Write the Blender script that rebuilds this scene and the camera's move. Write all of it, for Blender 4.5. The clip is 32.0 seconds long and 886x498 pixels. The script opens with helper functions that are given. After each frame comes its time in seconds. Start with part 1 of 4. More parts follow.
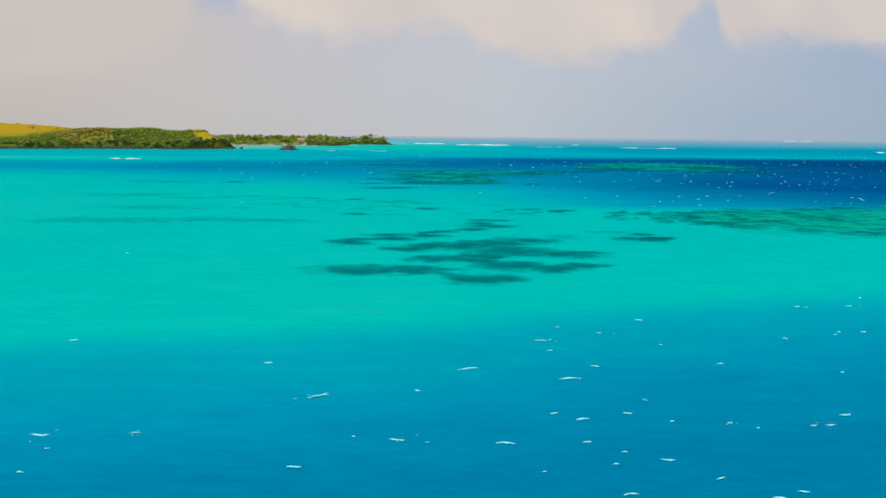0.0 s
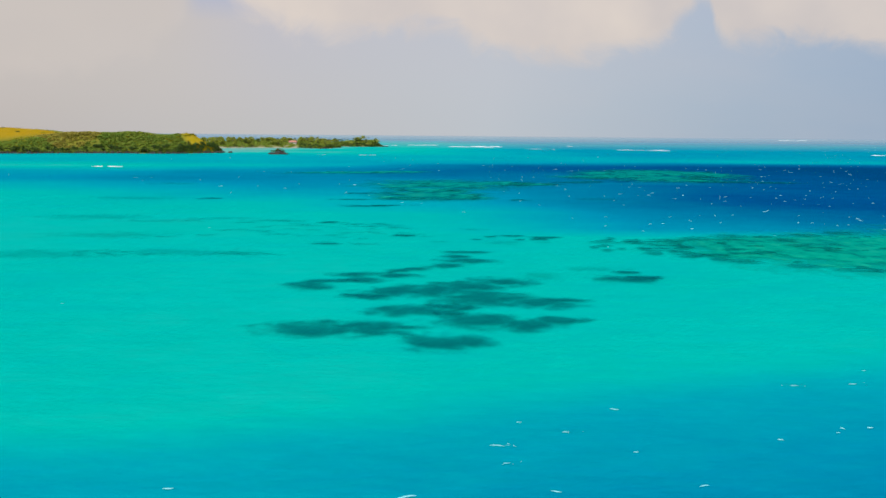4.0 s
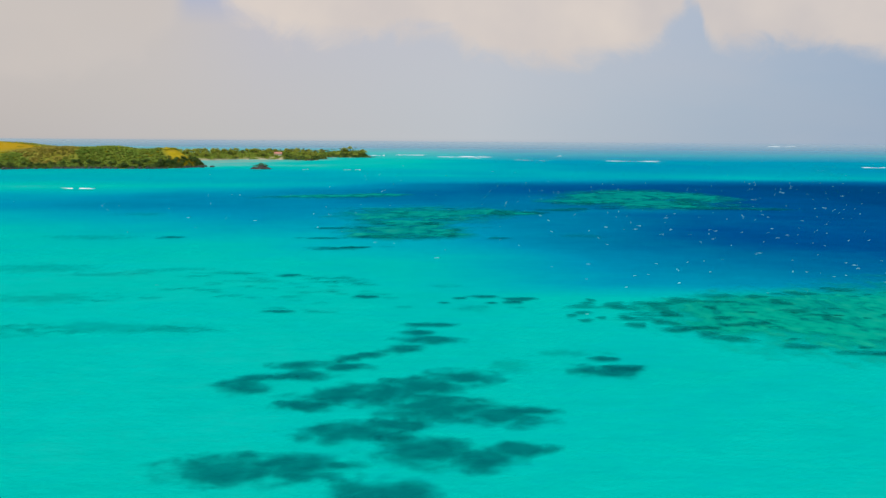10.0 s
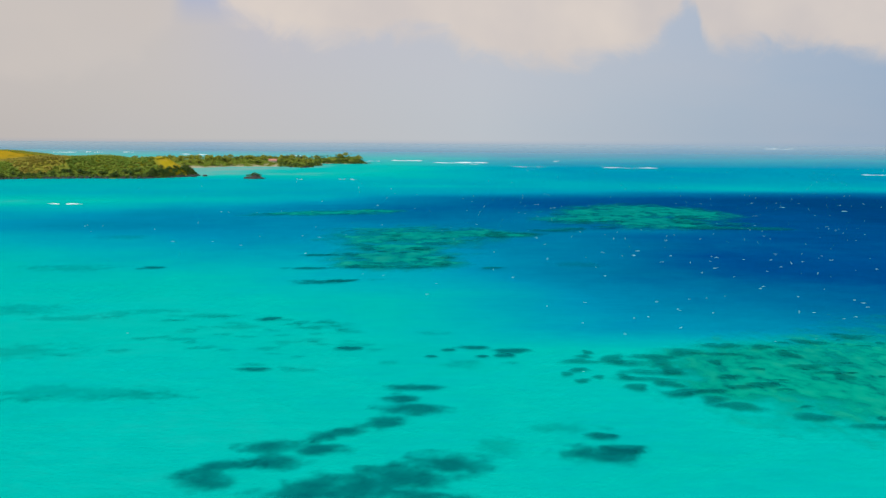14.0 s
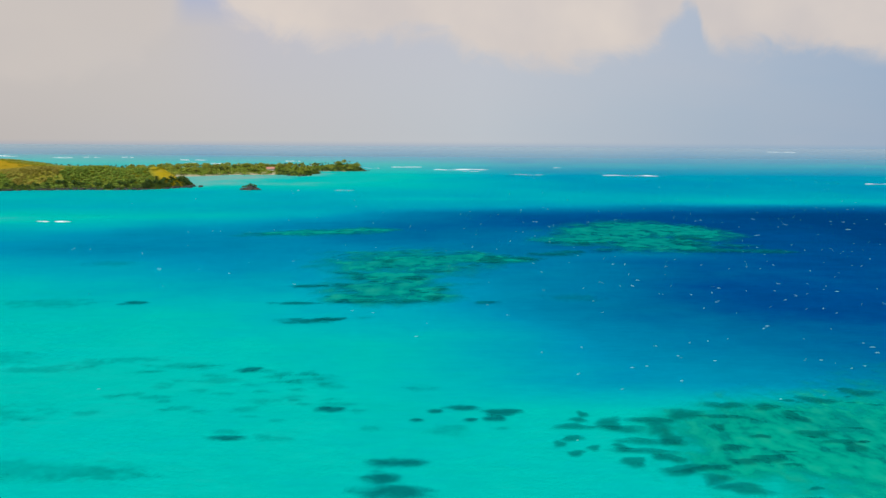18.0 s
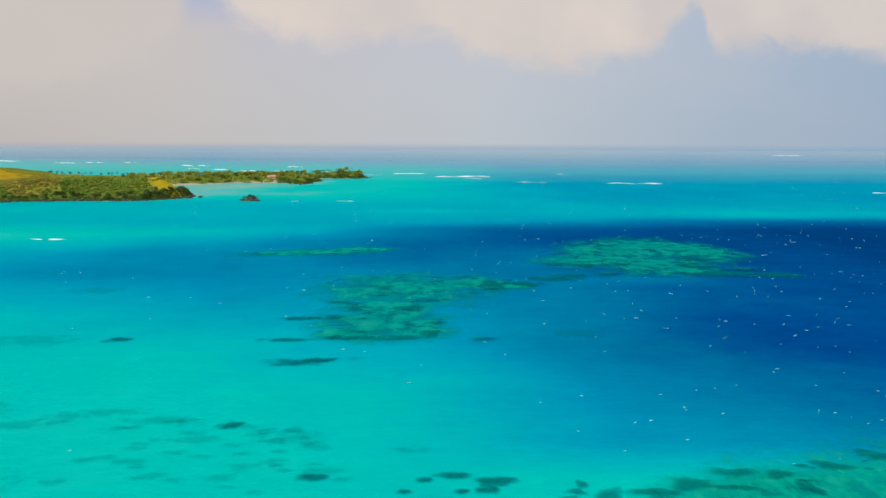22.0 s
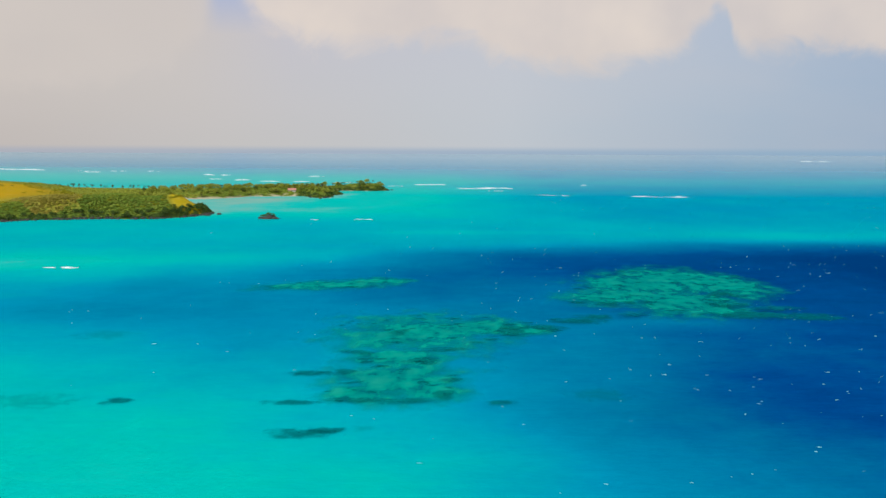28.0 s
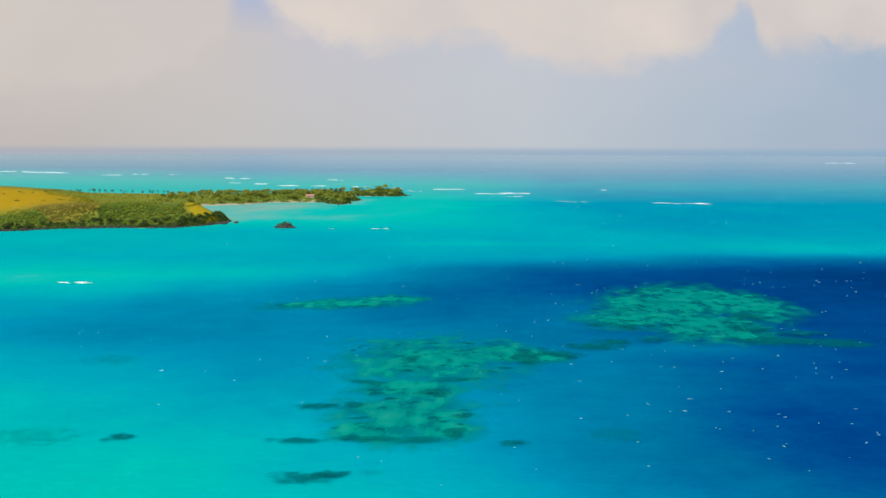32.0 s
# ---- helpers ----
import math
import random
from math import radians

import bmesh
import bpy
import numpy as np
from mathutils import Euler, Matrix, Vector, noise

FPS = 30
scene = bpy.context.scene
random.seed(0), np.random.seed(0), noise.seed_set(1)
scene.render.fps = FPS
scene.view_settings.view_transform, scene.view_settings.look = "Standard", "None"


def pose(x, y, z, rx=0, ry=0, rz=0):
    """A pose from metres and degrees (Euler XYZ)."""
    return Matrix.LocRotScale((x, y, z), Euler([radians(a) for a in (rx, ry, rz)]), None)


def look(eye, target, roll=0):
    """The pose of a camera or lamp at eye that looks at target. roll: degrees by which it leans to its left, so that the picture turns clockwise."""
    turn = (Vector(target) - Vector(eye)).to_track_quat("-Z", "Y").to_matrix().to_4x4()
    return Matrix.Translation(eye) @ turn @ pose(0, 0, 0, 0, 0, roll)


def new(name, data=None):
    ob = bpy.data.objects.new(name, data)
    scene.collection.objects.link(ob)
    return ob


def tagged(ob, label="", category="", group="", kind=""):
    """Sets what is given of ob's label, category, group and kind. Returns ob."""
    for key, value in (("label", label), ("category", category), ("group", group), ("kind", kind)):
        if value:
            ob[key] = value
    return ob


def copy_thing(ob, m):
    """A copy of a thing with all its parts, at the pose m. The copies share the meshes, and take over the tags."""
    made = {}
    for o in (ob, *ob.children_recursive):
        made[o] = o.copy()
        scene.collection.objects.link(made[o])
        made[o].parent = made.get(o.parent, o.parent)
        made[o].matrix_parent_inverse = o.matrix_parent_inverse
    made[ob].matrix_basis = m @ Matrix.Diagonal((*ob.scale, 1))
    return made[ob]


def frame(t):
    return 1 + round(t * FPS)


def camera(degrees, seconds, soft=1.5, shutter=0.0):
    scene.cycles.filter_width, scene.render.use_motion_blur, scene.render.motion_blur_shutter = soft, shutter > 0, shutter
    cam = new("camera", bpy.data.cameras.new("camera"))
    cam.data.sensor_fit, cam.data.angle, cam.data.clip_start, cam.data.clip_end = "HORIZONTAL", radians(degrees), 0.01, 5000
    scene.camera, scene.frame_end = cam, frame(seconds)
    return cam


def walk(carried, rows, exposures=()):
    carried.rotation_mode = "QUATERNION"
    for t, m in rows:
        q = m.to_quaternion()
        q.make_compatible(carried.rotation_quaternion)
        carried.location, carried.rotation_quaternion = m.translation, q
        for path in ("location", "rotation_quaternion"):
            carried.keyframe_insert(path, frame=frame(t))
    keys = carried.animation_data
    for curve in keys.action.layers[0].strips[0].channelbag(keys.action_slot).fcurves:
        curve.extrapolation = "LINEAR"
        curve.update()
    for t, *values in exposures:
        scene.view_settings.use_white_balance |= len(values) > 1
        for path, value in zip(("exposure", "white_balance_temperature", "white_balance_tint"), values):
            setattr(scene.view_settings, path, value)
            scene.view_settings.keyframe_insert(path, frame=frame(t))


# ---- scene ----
# seconds, east, north, height, yaw, pitch, roll of the drone's camera
ROWS = [
    (0.0, 0.00, 0.00, 16.96, 0.000, -8.522, 0.544),
    (1.0, 1.04, 2.40, 18.32, -0.069, -8.576, 0.533),
    (2.0, 2.09, 4.89, 19.62, -0.143, -8.618, 0.521),
    (3.0, 3.06, 7.37, 20.88, -0.227, -8.636, 0.510),
    (6.0, 5.56, 14.80, 25.11, -0.522, -8.582, 0.472),
    (7.0, 6.45, 17.26, 26.76, -0.639, -8.518, 0.460),
    (8.0, 7.25, 19.68, 28.48, -0.757, -8.438, 0.449),
    (9.0, 8.26, 22.13, 30.03, -0.863, -8.370, 0.439),
    (11.0, 9.57, 27.50, 33.45, -1.011, -8.306, 0.421),
    (13.0, 10.43, 32.59, 37.13, -1.097, -8.279, 0.405),
    (14.0, 11.08, 34.97, 39.19, -1.113, -8.261, 0.395),
    (17.0, 13.11, 41.73, 45.52, -1.077, -8.189, 0.364),
    (19.0, 14.33, 46.18, 49.45, -1.004, -8.112, 0.341),
    (21.0, 15.66, 51.09, 53.55, -0.847, -8.065, 0.321),
    (23.0, 16.64, 56.00, 57.55, -0.537, -8.025, 0.303),
    (25.0, 17.05, 60.91, 62.02, -0.016, -7.950, 0.284),
    (28.0, 18.28, 67.84, 68.20, 0.982, -7.828, 0.253),
    (30.0, 19.28, 71.93, 72.16, 1.727, -7.818, 0.232),
    (32.0, 20.56, 75.97, 76.00, 2.500, -7.851, 0.211),
]
cam = camera(60.0, 32.0, soft=1.6)
walk(cam, [(t, pose(x, y, z, 90 + pitch, 0, yaw) @ pose(0, 0, 0, 0, 0, roll)) for t, x, y, z, yaw, pitch, roll in ROWS],
     [(0.0, 0.05), (13.0, 0.03), (22.0, 0.06), (32.0, 0.10)])

# ---- world and sun ----
SUN_EL, SUN_AZ = 50.0, 212.0


def node(tree, kind, attr=""):
    n = tree.nodes.new(kind)
    if attr:
        n.attribute_name = attr
    return n


def math_node(tree, op, a, b=None, c=None, clamp=False):
    n = tree.nodes.new("ShaderNodeMath")
    n.operation, n.use_clamp = op, clamp
    for slot, v in enumerate((a, b, c)):
        if v is None:
            continue
        if isinstance(v, bpy.types.NodeSocket):
            tree.links.new(v, n.inputs[slot])
        else:
            n.inputs[slot].default_value = v
    return n.outputs[0]


def mix_colour(tree, fac, a, b, blend="MIX"):
    n = tree.nodes.new("ShaderNodeMix")
    n.data_type, n.blend_type = "RGBA", blend
    for slot, v in ((0, fac), (6, a), (7, b)):
        if isinstance(v, bpy.types.NodeSocket):
            tree.links.new(v, n.inputs[slot])
        else:
            n.inputs[slot].default_value = v if slot == 0 else (*v, 1)
    return n.outputs[2]


def ramp(tree, fac, stops, smooth=False):
    n = tree.nodes.new("ShaderNodeValToRGB")
    tree.links.new(fac, n.inputs[0])
    e = n.color_ramp.elements
    if smooth:
        n.color_ramp.interpolation = "EASE"
    while len(e) < len(stops):
        e.new(0.5)
    for el, (p, c) in zip(e, stops):
        el.position = p
        el.color = (c, c, c, 1) if not isinstance(c, tuple) else (*c, 1)
    return n.outputs[0]


def noise_tex(tree, vector, scale, detail=4.0, rough=0.55, stretch=None, distortion=0.0):
    if stretch:
        m = tree.nodes.new("ShaderNodeMapping")
        m.inputs["Scale"].default_value = stretch
        tree.links.new(vector, m.inputs[0])
        vector = m.outputs[0]
    n = tree.nodes.new("ShaderNodeTexNoise")
    n.inputs["Scale"].default_value, n.inputs["Detail"].default_value = scale, detail
    n.inputs["Roughness"].default_value, n.inputs["Distortion"].default_value = rough, distortion
    tree.links.new(vector, n.inputs["Vector"])
    return n.outputs[0]


def make_world():
    world = bpy.data.worlds.new("world")
    scene.world = world
    world.use_nodes = True
    tr = world.node_tree
    tr.nodes.clear()
    out = tr.nodes.new("ShaderNodeOutputWorld")
    back = tr.nodes.new("ShaderNodeBackground")
    tr.links.new(back.outputs[0], out.inputs[0])
    sky = tr.nodes.new("ShaderNodeTexSky")
    sky.sky_type, sky.sun_disc = "NISHITA", False
    sky.sun_elevation, sky.sun_rotation = radians(SUN_EL), radians(SUN_AZ)
    sky.dust_density = 3.0
    air = mix_colour(tr, 1.0, sky.outputs[0], (0.09, 0.09, 0.09), "MULTIPLY")
    where = tr.nodes.new("ShaderNodeTexCoord").outputs["Generated"]
    sep = tr.nodes.new("ShaderNodeSeparateXYZ")
    tr.links.new(where, sep.inputs[0])
    ahead = math_node(tr, "MAXIMUM", math_node(tr, "ABSOLUTE", sep.outputs[1]), 0.05)
    u = math_node(tr, "DIVIDE", sep.outputs[0], ahead)
    v = math_node(tr, "DIVIDE", sep.outputs[2], ahead)
    flat = tr.nodes.new("ShaderNodeCombineXYZ")
    tr.links.new(u, flat.inputs[0]), tr.links.new(v, flat.inputs[1])
    flat = flat.outputs[0]
    across = math_node(tr, "MULTIPLY_ADD", u, 0.75, 0.5, clamp=True)
    # veil of thin cloud: warm grey to the west, clear blue to the east
    low = ramp(tr, across, [(0.0, (0.52, 0.47, 0.44)), (0.28, (0.54, 0.53, 0.52)), (0.55, (0.51, 0.56, 0.61)), (0.8, (0.35, 0.46, 0.58)), (1.0, (0.27, 0.40, 0.56))])
    high = ramp(tr, across, [(0.0, (0.60, 0.54, 0.48)), (0.24, (0.58, 0.53, 0.50)), (0.34, (0.53, 0.52, 0.57)),
                             (0.55, (0.51, 0.54, 0.61)), (0.74, (0.42, 0.49, 0.60)), (1.0, (0.29, 0.40, 0.56))])
    rise = math_node(tr, "MULTIPLY", v, 7.0, clamp=True)
    veil = mix_colour(tr, rise, low, high)
    wisps = noise_tex(tr, flat, 3.0, 4, 0.5, (1.0, 3.0, 1.0))
    veil = mix_colour(tr, math_node(tr, "MULTIPLY_ADD", wisps, 0.5, -0.1, clamp=True), veil, (0.58, 0.54, 0.56))
    # a blue hole high in the west
    hole = math_node(tr, "MULTIPLY", ramp(tr, across, [(0.255, 0.0), (0.275, 0.9), (0.30, 0.9), (0.36, 0.0)], True), math_node(tr, "MULTIPLY_ADD", v, 22.0, -3.0, clamp=True))
    veil = mix_colour(tr, hole, veil, (0.40, 0.45, 0.62))
    # cumulus bank: its base line over the bearing
    billow = noise_tex(tr, flat, 7.0, 3, 0.5)
    bent = math_node(tr, "ADD", across, math_node(tr, "MULTIPLY_ADD", billow, 0.016, -0.008), clamp=True)
    base = ramp(tr, bent, [
        (0.0, 0.31), (0.17, 0.34), (0.22, 0.42), (0.25, 0.56), (0.268, 0.76), (0.292, 0.76), (0.303, 0.68), (0.3285, 0.604), (0.393, 0.51), (0.44, 0.532), (0.489, 0.575), (0.515, 0.56),
        (0.531, 0.465), (0.574, 0.42), (0.627, 0.418), (0.681, 0.447), (0.706, 0.52), (0.734, 0.61), (0.745, 0.71), (0.755, 0.71), (0.761, 0.55), (0.778, 0.504), (0.804, 0.49), (0.836, 0.547),
        (0.868, 0.532), (0.93, 0.46), (1.0, 0.44)])
    base = math_node(tr, "MULTIPLY", base, 0.25)
    puffs = noise_tex(tr, flat, 13.0, 6, 0.62, (1.0, 1.3, 1.0), 0.6)
    lift = math_node(tr, "MULTIPLY_ADD", puffs, 0.075, -0.0375)
    over = math_node(tr, "ADD", math_node(tr, "SUBTRACT", v, base), lift)
    cloud = tr.nodes.new("ShaderNodeMapRange")
    cloud.interpolation_type = "SMOOTHSTEP"
    cloud.inputs[1].default_value, cloud.inputs[2].default_value = -0.028, 0.012
    cloud.inputs[4].default_value = 0.9
    tr.links.new(over, cloud.inputs[0])
    # the western end of the bank melts into the veil
    thick = math_node(tr, "MULTIPLY", cloud.outputs[0], ramp(tr, across, [(0.0, 0.45), (0.14, 0.2), (0.285, 0.12), (0.31, 1.0)]))
    body = noise_tex(tr, flat, 5.0, 4, 0.5)
    tone = ramp(tr, body, [(0.32, (0.60, 0.54, 0.52)), (0.68, (0.76, 0.66, 0.58))])
    seen = mix_colour(tr, thick, veil, tone)
    # overhead the cloud breaks up into blue sky
    breaks = tr.nodes.new("ShaderNodeMapRange")
    breaks.interpolation_type = "SMOOTHSTEP"
    breaks.inputs[1].default_value, breaks.inputs[2].default_value, breaks.inputs[3].default_value, breaks.inputs[4].default_value = 0.3, 1.2, 0.06, 0.6
    tr.links.new(v, breaks.inputs[0])
    seen = mix_colour(tr, breaks.outputs[0], seen, air)
    # far sea below the horizon
    sea_far = ramp(tr, across, [(0.0, (0.40, 0.41, 0.46)), (0.5, (0.33, 0.42, 0.53)), (1.0, (0.24, 0.39, 0.54))])
    dip = tr.nodes.new("ShaderNodeMapRange")
    dip.interpolation_type = "SMOOTHSTEP"
    dip.inputs[1].default_value, dip.inputs[2].default_value = -0.012, -0.002
    tr.links.new(v, dip.inputs[0])
    seen = mix_colour(tr, dip.outputs[0], sea_far, seen)
    tr.links.new(seen, back.inputs[0])
    back.inputs[1].default_value = 1.0


make_world()
sun = new("sun", bpy.data.lights.new("sun", "SUN"))
sun.data.energy, sun.data.angle, sun.data.color = 3.0, radians(0.6), (1.0, 0.97, 0.92)
az, el = radians(SUN_AZ), radians(SUN_EL)
sun.matrix_world = look((0, 0, 200), (-math.sin(az) * math.cos(el), -math.cos(az) * math.cos(el), 200 - math.sin(el)))
scene.view_settings.exposure = 0.0


# ---- materials ----
def material(name):
    m = bpy.data.materials.new(name)
    m.use_nodes = True
    t = m.node_tree
    return m, t, t.nodes["Principled BSDF"], t.nodes["Material Output"]


def place(tree):
    return node(tree, "ShaderNodeNewGeometry").outputs["Position"]


def bump(tree, bsdf, height, strength, distance):
    b = tree.nodes.new("ShaderNodeBump")
    b.inputs["Strength"].default_value, b.inputs["Distance"].default_value = strength, distance
    tree.links.new(height, b.inputs["Height"])
    tree.links.new(b.outputs[0], bsdf.inputs["Normal"])


def attribute(tree, name):
    return node(tree, "ShaderNodeAttribute", attr=name).outputs["Fac"]


def soft_edge(tree, surface, out, fac):
    """Lets the water show through where fac falls to 0."""
    clear = tree.nodes.new("ShaderNodeBsdfTransparent")
    mix = tree.nodes.new("ShaderNodeMixShader")
    tree.links.new(fac, mix.inputs[0])
    tree.links.new(clear.outputs[0], mix.inputs[1])
    tree.links.new(surface, mix.inputs[2])
    tree.links.new(mix.outputs[0], out.inputs[0])


def water_gloss(tree, bsdf):
    """The ruffled water surface over what lies in it: its gloss grows at low angles."""
    fresnel = tree.nodes.new("ShaderNodeFresnel")
    fresnel.inputs["IOR"].default_value = 1.33
    gloss = tree.nodes.new("ShaderNodeBsdfGlossy")
    gloss.inputs["Roughness"].default_value = 0.3
    gloss.inputs["Color"].default_value = (0.0, 0.60, 0.85, 1)
    mix = tree.nodes.new("ShaderNodeMixShader")
    tree.links.new(math_node(tree, "MULTIPLY", fresnel.outputs[0], 0.2), mix.inputs[0])
    tree.links.new(bsdf.outputs[0], mix.inputs[1]), tree.links.new(gloss.outputs[0], mix.inputs[2])
    return mix.outputs[0]


def sea_material():
    m, t, p, out = material("sea_water")
    pos = place(t)
    depth = attribute(t, "depth")
    broad = noise_tex(t, pos, 0.012, 3, 0.5, (1.0, 0.7, 1.0))
    mid = noise_tex(t, pos, 0.09, 4, 0.6, (0.7, 1.2, 1.0))
    fine = noise_tex(t, pos, 0.55, 3, 0.6, (0.5, 1.4, 1.0))
    d = math_node(t, "ADD", depth, math_node(t, "MULTIPLY_ADD", broad, 0.24, -0.11))
    d = math_node(t, "ADD", d, math_node(t, "MULTIPLY_ADD", mid, 0.13, -0.065))
    # surface wave streaks drawn into the colour as slight changes of depth
    d = math_node(t, "ADD", d, math_node(t, "MULTIPLY_ADD", fine, 0.09, -0.045))
    ripple = noise_tex(t, pos, 1.7, 4, 0.65, (0.45, 1.3, 1.0))
    d = math_node(t, "ADD", d, math_node(t, "MULTIPLY_ADD", ripple, 0.06, -0.03))
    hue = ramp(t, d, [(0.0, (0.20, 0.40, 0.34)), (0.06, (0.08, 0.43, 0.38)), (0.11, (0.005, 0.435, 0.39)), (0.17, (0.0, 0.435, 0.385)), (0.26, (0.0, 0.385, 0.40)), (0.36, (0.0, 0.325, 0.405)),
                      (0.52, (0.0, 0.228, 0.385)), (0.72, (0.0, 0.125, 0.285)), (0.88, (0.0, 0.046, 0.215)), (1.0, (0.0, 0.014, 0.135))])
    # greener drifts of weed-dusted sand
    drift = noise_tex(t, pos, 0.022, 4, 0.6, (0.55, 1.0, 1.0), 0.5)
    hue = mix_colour(t, ramp(t, drift, [(0.40, 0.0), (0.68, 0.30)]), hue, (0.0, 0.94, 0.80), "MULTIPLY")
    # shading of the waves painted in: streaks 5 percent lighter and darker
    crests = noise_tex(t, pos, 0.35, 6, 0.7, (0.4, 1.3, 1.0), 0.3)
    hue = mix_colour(t, 1.0, hue, ramp(t, crests, [(0.3, (0.95, 0.95, 0.95)), (0.7, (1.05, 1.05, 1.05))]), "MULTIPLY")
    t.links.new(hue, p.inputs["Base Color"])
    p.inputs["Specular IOR Level"].default_value, p.inputs["Roughness"].default_value = 0.0, 0.4
    # distance haze over the open ocean, put in as sky gloss that grows northward
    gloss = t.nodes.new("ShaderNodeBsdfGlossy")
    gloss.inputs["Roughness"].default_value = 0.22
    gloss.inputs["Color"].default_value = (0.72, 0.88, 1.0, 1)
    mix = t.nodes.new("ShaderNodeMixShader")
    t.links.new(attribute(t, "far_haze"), mix.inputs[0])
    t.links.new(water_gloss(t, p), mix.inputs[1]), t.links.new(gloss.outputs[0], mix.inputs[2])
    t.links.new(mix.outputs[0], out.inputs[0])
    waves = noise_tex(t, pos, 0.8, 5, 0.62, (0.6, 1.5, 1.0))
    bump(t, p, waves, 0.6, 0.25)
    return m


def seagrass_material(name, dark, light, strength, rough_scale, fray):
    m, t, p, out = material(name)
    pos = place(t)
    clumps = noise_tex(t, pos, rough_scale, 5, 0.62, (0.8, 1.0, 1.0))
    t.links.new(ramp(t, clumps, [(0.35, dark), (0.68, light)]), p.inputs["Base Color"])
    p.inputs["Roughness"].default_value, p.inputs["Specular IOR Level"].default_value = 0.4, 0.0
    frayed = noise_tex(t, pos, rough_scale * 0.7, 5, 0.6, (0.75, 0.85, 1.0), 0.3)
    e = math_node(t, "ADD", attribute(t, "edge"), math_node(t, "MULTIPLY_ADD", frayed, fray, -0.5 * fray))
    r = t.nodes.new("ShaderNodeMapRange")
    r.interpolation_type = "SMOOTHSTEP"
    r.inputs[1].default_value, r.inputs[2].default_value, r.inputs[4].default_value = 0.0, 1.08, strength
    t.links.new(e, r.inputs[0])
    soft_edge(t, water_gloss(t, p), out, r.outputs[0])
    bump(t, p, clumps, 0.4, 0.3)
    return m


def reef_material(name, strength, deep, growth, pale, shade, grain):
    """Growth mottled with dark hollows and pale sandy spots."""
    m, t, p, out = material(name)
    pos = place(t)
    big = noise_tex(t, pos, 0.05, 3, 0.5)
    small = noise_tex(t, pos, grain, 4, 0.55, (1.0, 0.7, 1.0))
    hue = ramp(t, big, [(0.34, deep), (0.6, growth)])
    hue = mix_colour(t, ramp(t, small, [(0.34, 0.8), (0.52, 0.0)]), hue, shade)
    hue = mix_colour(t, ramp(t, small, [(0.52, 0.0), (0.74, 0.5)]), hue, pale)
    t.links.new(hue, p.inputs["Base Color"])
    p.inputs["Roughness"].default_value, p.inputs["Specular IOR Level"].default_value = 0.4, 0.0
    e = math_node(t, "ADD", attribute(t, "edge"), math_node(t, "MULTIPLY_ADD", small, 1.1, -0.5))
    r = t.nodes.new("ShaderNodeMapRange")
    r.interpolation_type = "SMOOTHSTEP"
    r.inputs[1].default_value, r.inputs[2].default_value, r.inputs[4].default_value = 0.0, 1.05, strength
    t.links.new(e, r.inputs[0])
    soft_edge(t, water_gloss(t, p), out, r.outputs[0])
    bump(t, p, small, 0.4, 0.4)
    return m


def foam_material(name, deep, pale):
    m, t, p, out = material(name)
    pos = place(t)
    n = noise_tex(t, pos, 4.0, 4, 0.7)
    t.links.new(ramp(t, n, [(0.25, (deep, deep + 0.38, deep + 0.44)), (0.5, (pale, 0.3 * pale + 0.66, 0.2 * pale + 0.76))]), p.inputs["Base Color"])
    p.inputs["Roughness"].default_value, p.inputs["Specular IOR Level"].default_value = 0.9, 0.0
    e = math_node(t, "ADD", attribute(t, "edge"), math_node(t, "MULTIPLY_ADD", n, 1.0, -0.45))
    r = t.nodes.new("ShaderNodeMapRange")
    r.inputs[1].default_value, r.inputs[2].default_value = 0.02, 0.34
    t.links.new(e, r.inputs[0])
    soft_edge(t, p.outputs[0], out, r.outputs[0])
    return m


def land_material():
    m, t, p, out = material("hill_land")
    pos = place(t)
    n1 = noise_tex(t, pos, 0.02, 4, 0.6)
    n2 = noise_tex(t, pos, 0.16, 5, 0.65)
    n3 = noise_tex(t, pos, 1.4, 4, 0.6)
    grass = mix_colour(t, n1, (0.43, 0.25, 0.008), (0.37, 0.27, 0.008))
    green = mix_colour(t, n2, (0.10, 0.15, 0.025), (0.17, 0.21, 0.035))
    sand = mix_colour(t, n2, (0.38, 0.35, 0.26), (0.50, 0.46, 0.36))
    g = math_node(t, "ADD", attribute(t, "grass"), math_node(t, "MULTIPLY_ADD", n2, 0.5, -0.25), clamp=True)
    straw = mix_colour(t, n2, (0.36, 0.29, 0.01), (0.50, 0.36, 0.01))
    grass = mix_colour(t, attribute(t, "straw"), grass, straw)
    hue = mix_colour(t, g, green, grass)
    hue = mix_colour(t, math_node(t, "ADD", attribute(t, "sand"), math_node(t, "MULTIPLY_ADD", n2, 0.4, -0.2), clamp=True), hue, sand)
    hue = mix_colour(t, math_node(t, "MULTIPLY_ADD", n3, 0.9, -0.3, clamp=True), hue, (0.19, 0.19, 0.028))
    t.links.new(hue, p.inputs["Base Color"])
    p.inputs["Roughness"].default_value, p.inputs["Specular IOR Level"].default_value = 0.95, 0.0
    bump(t, p, n3, 0.5, 0.5)
    return m


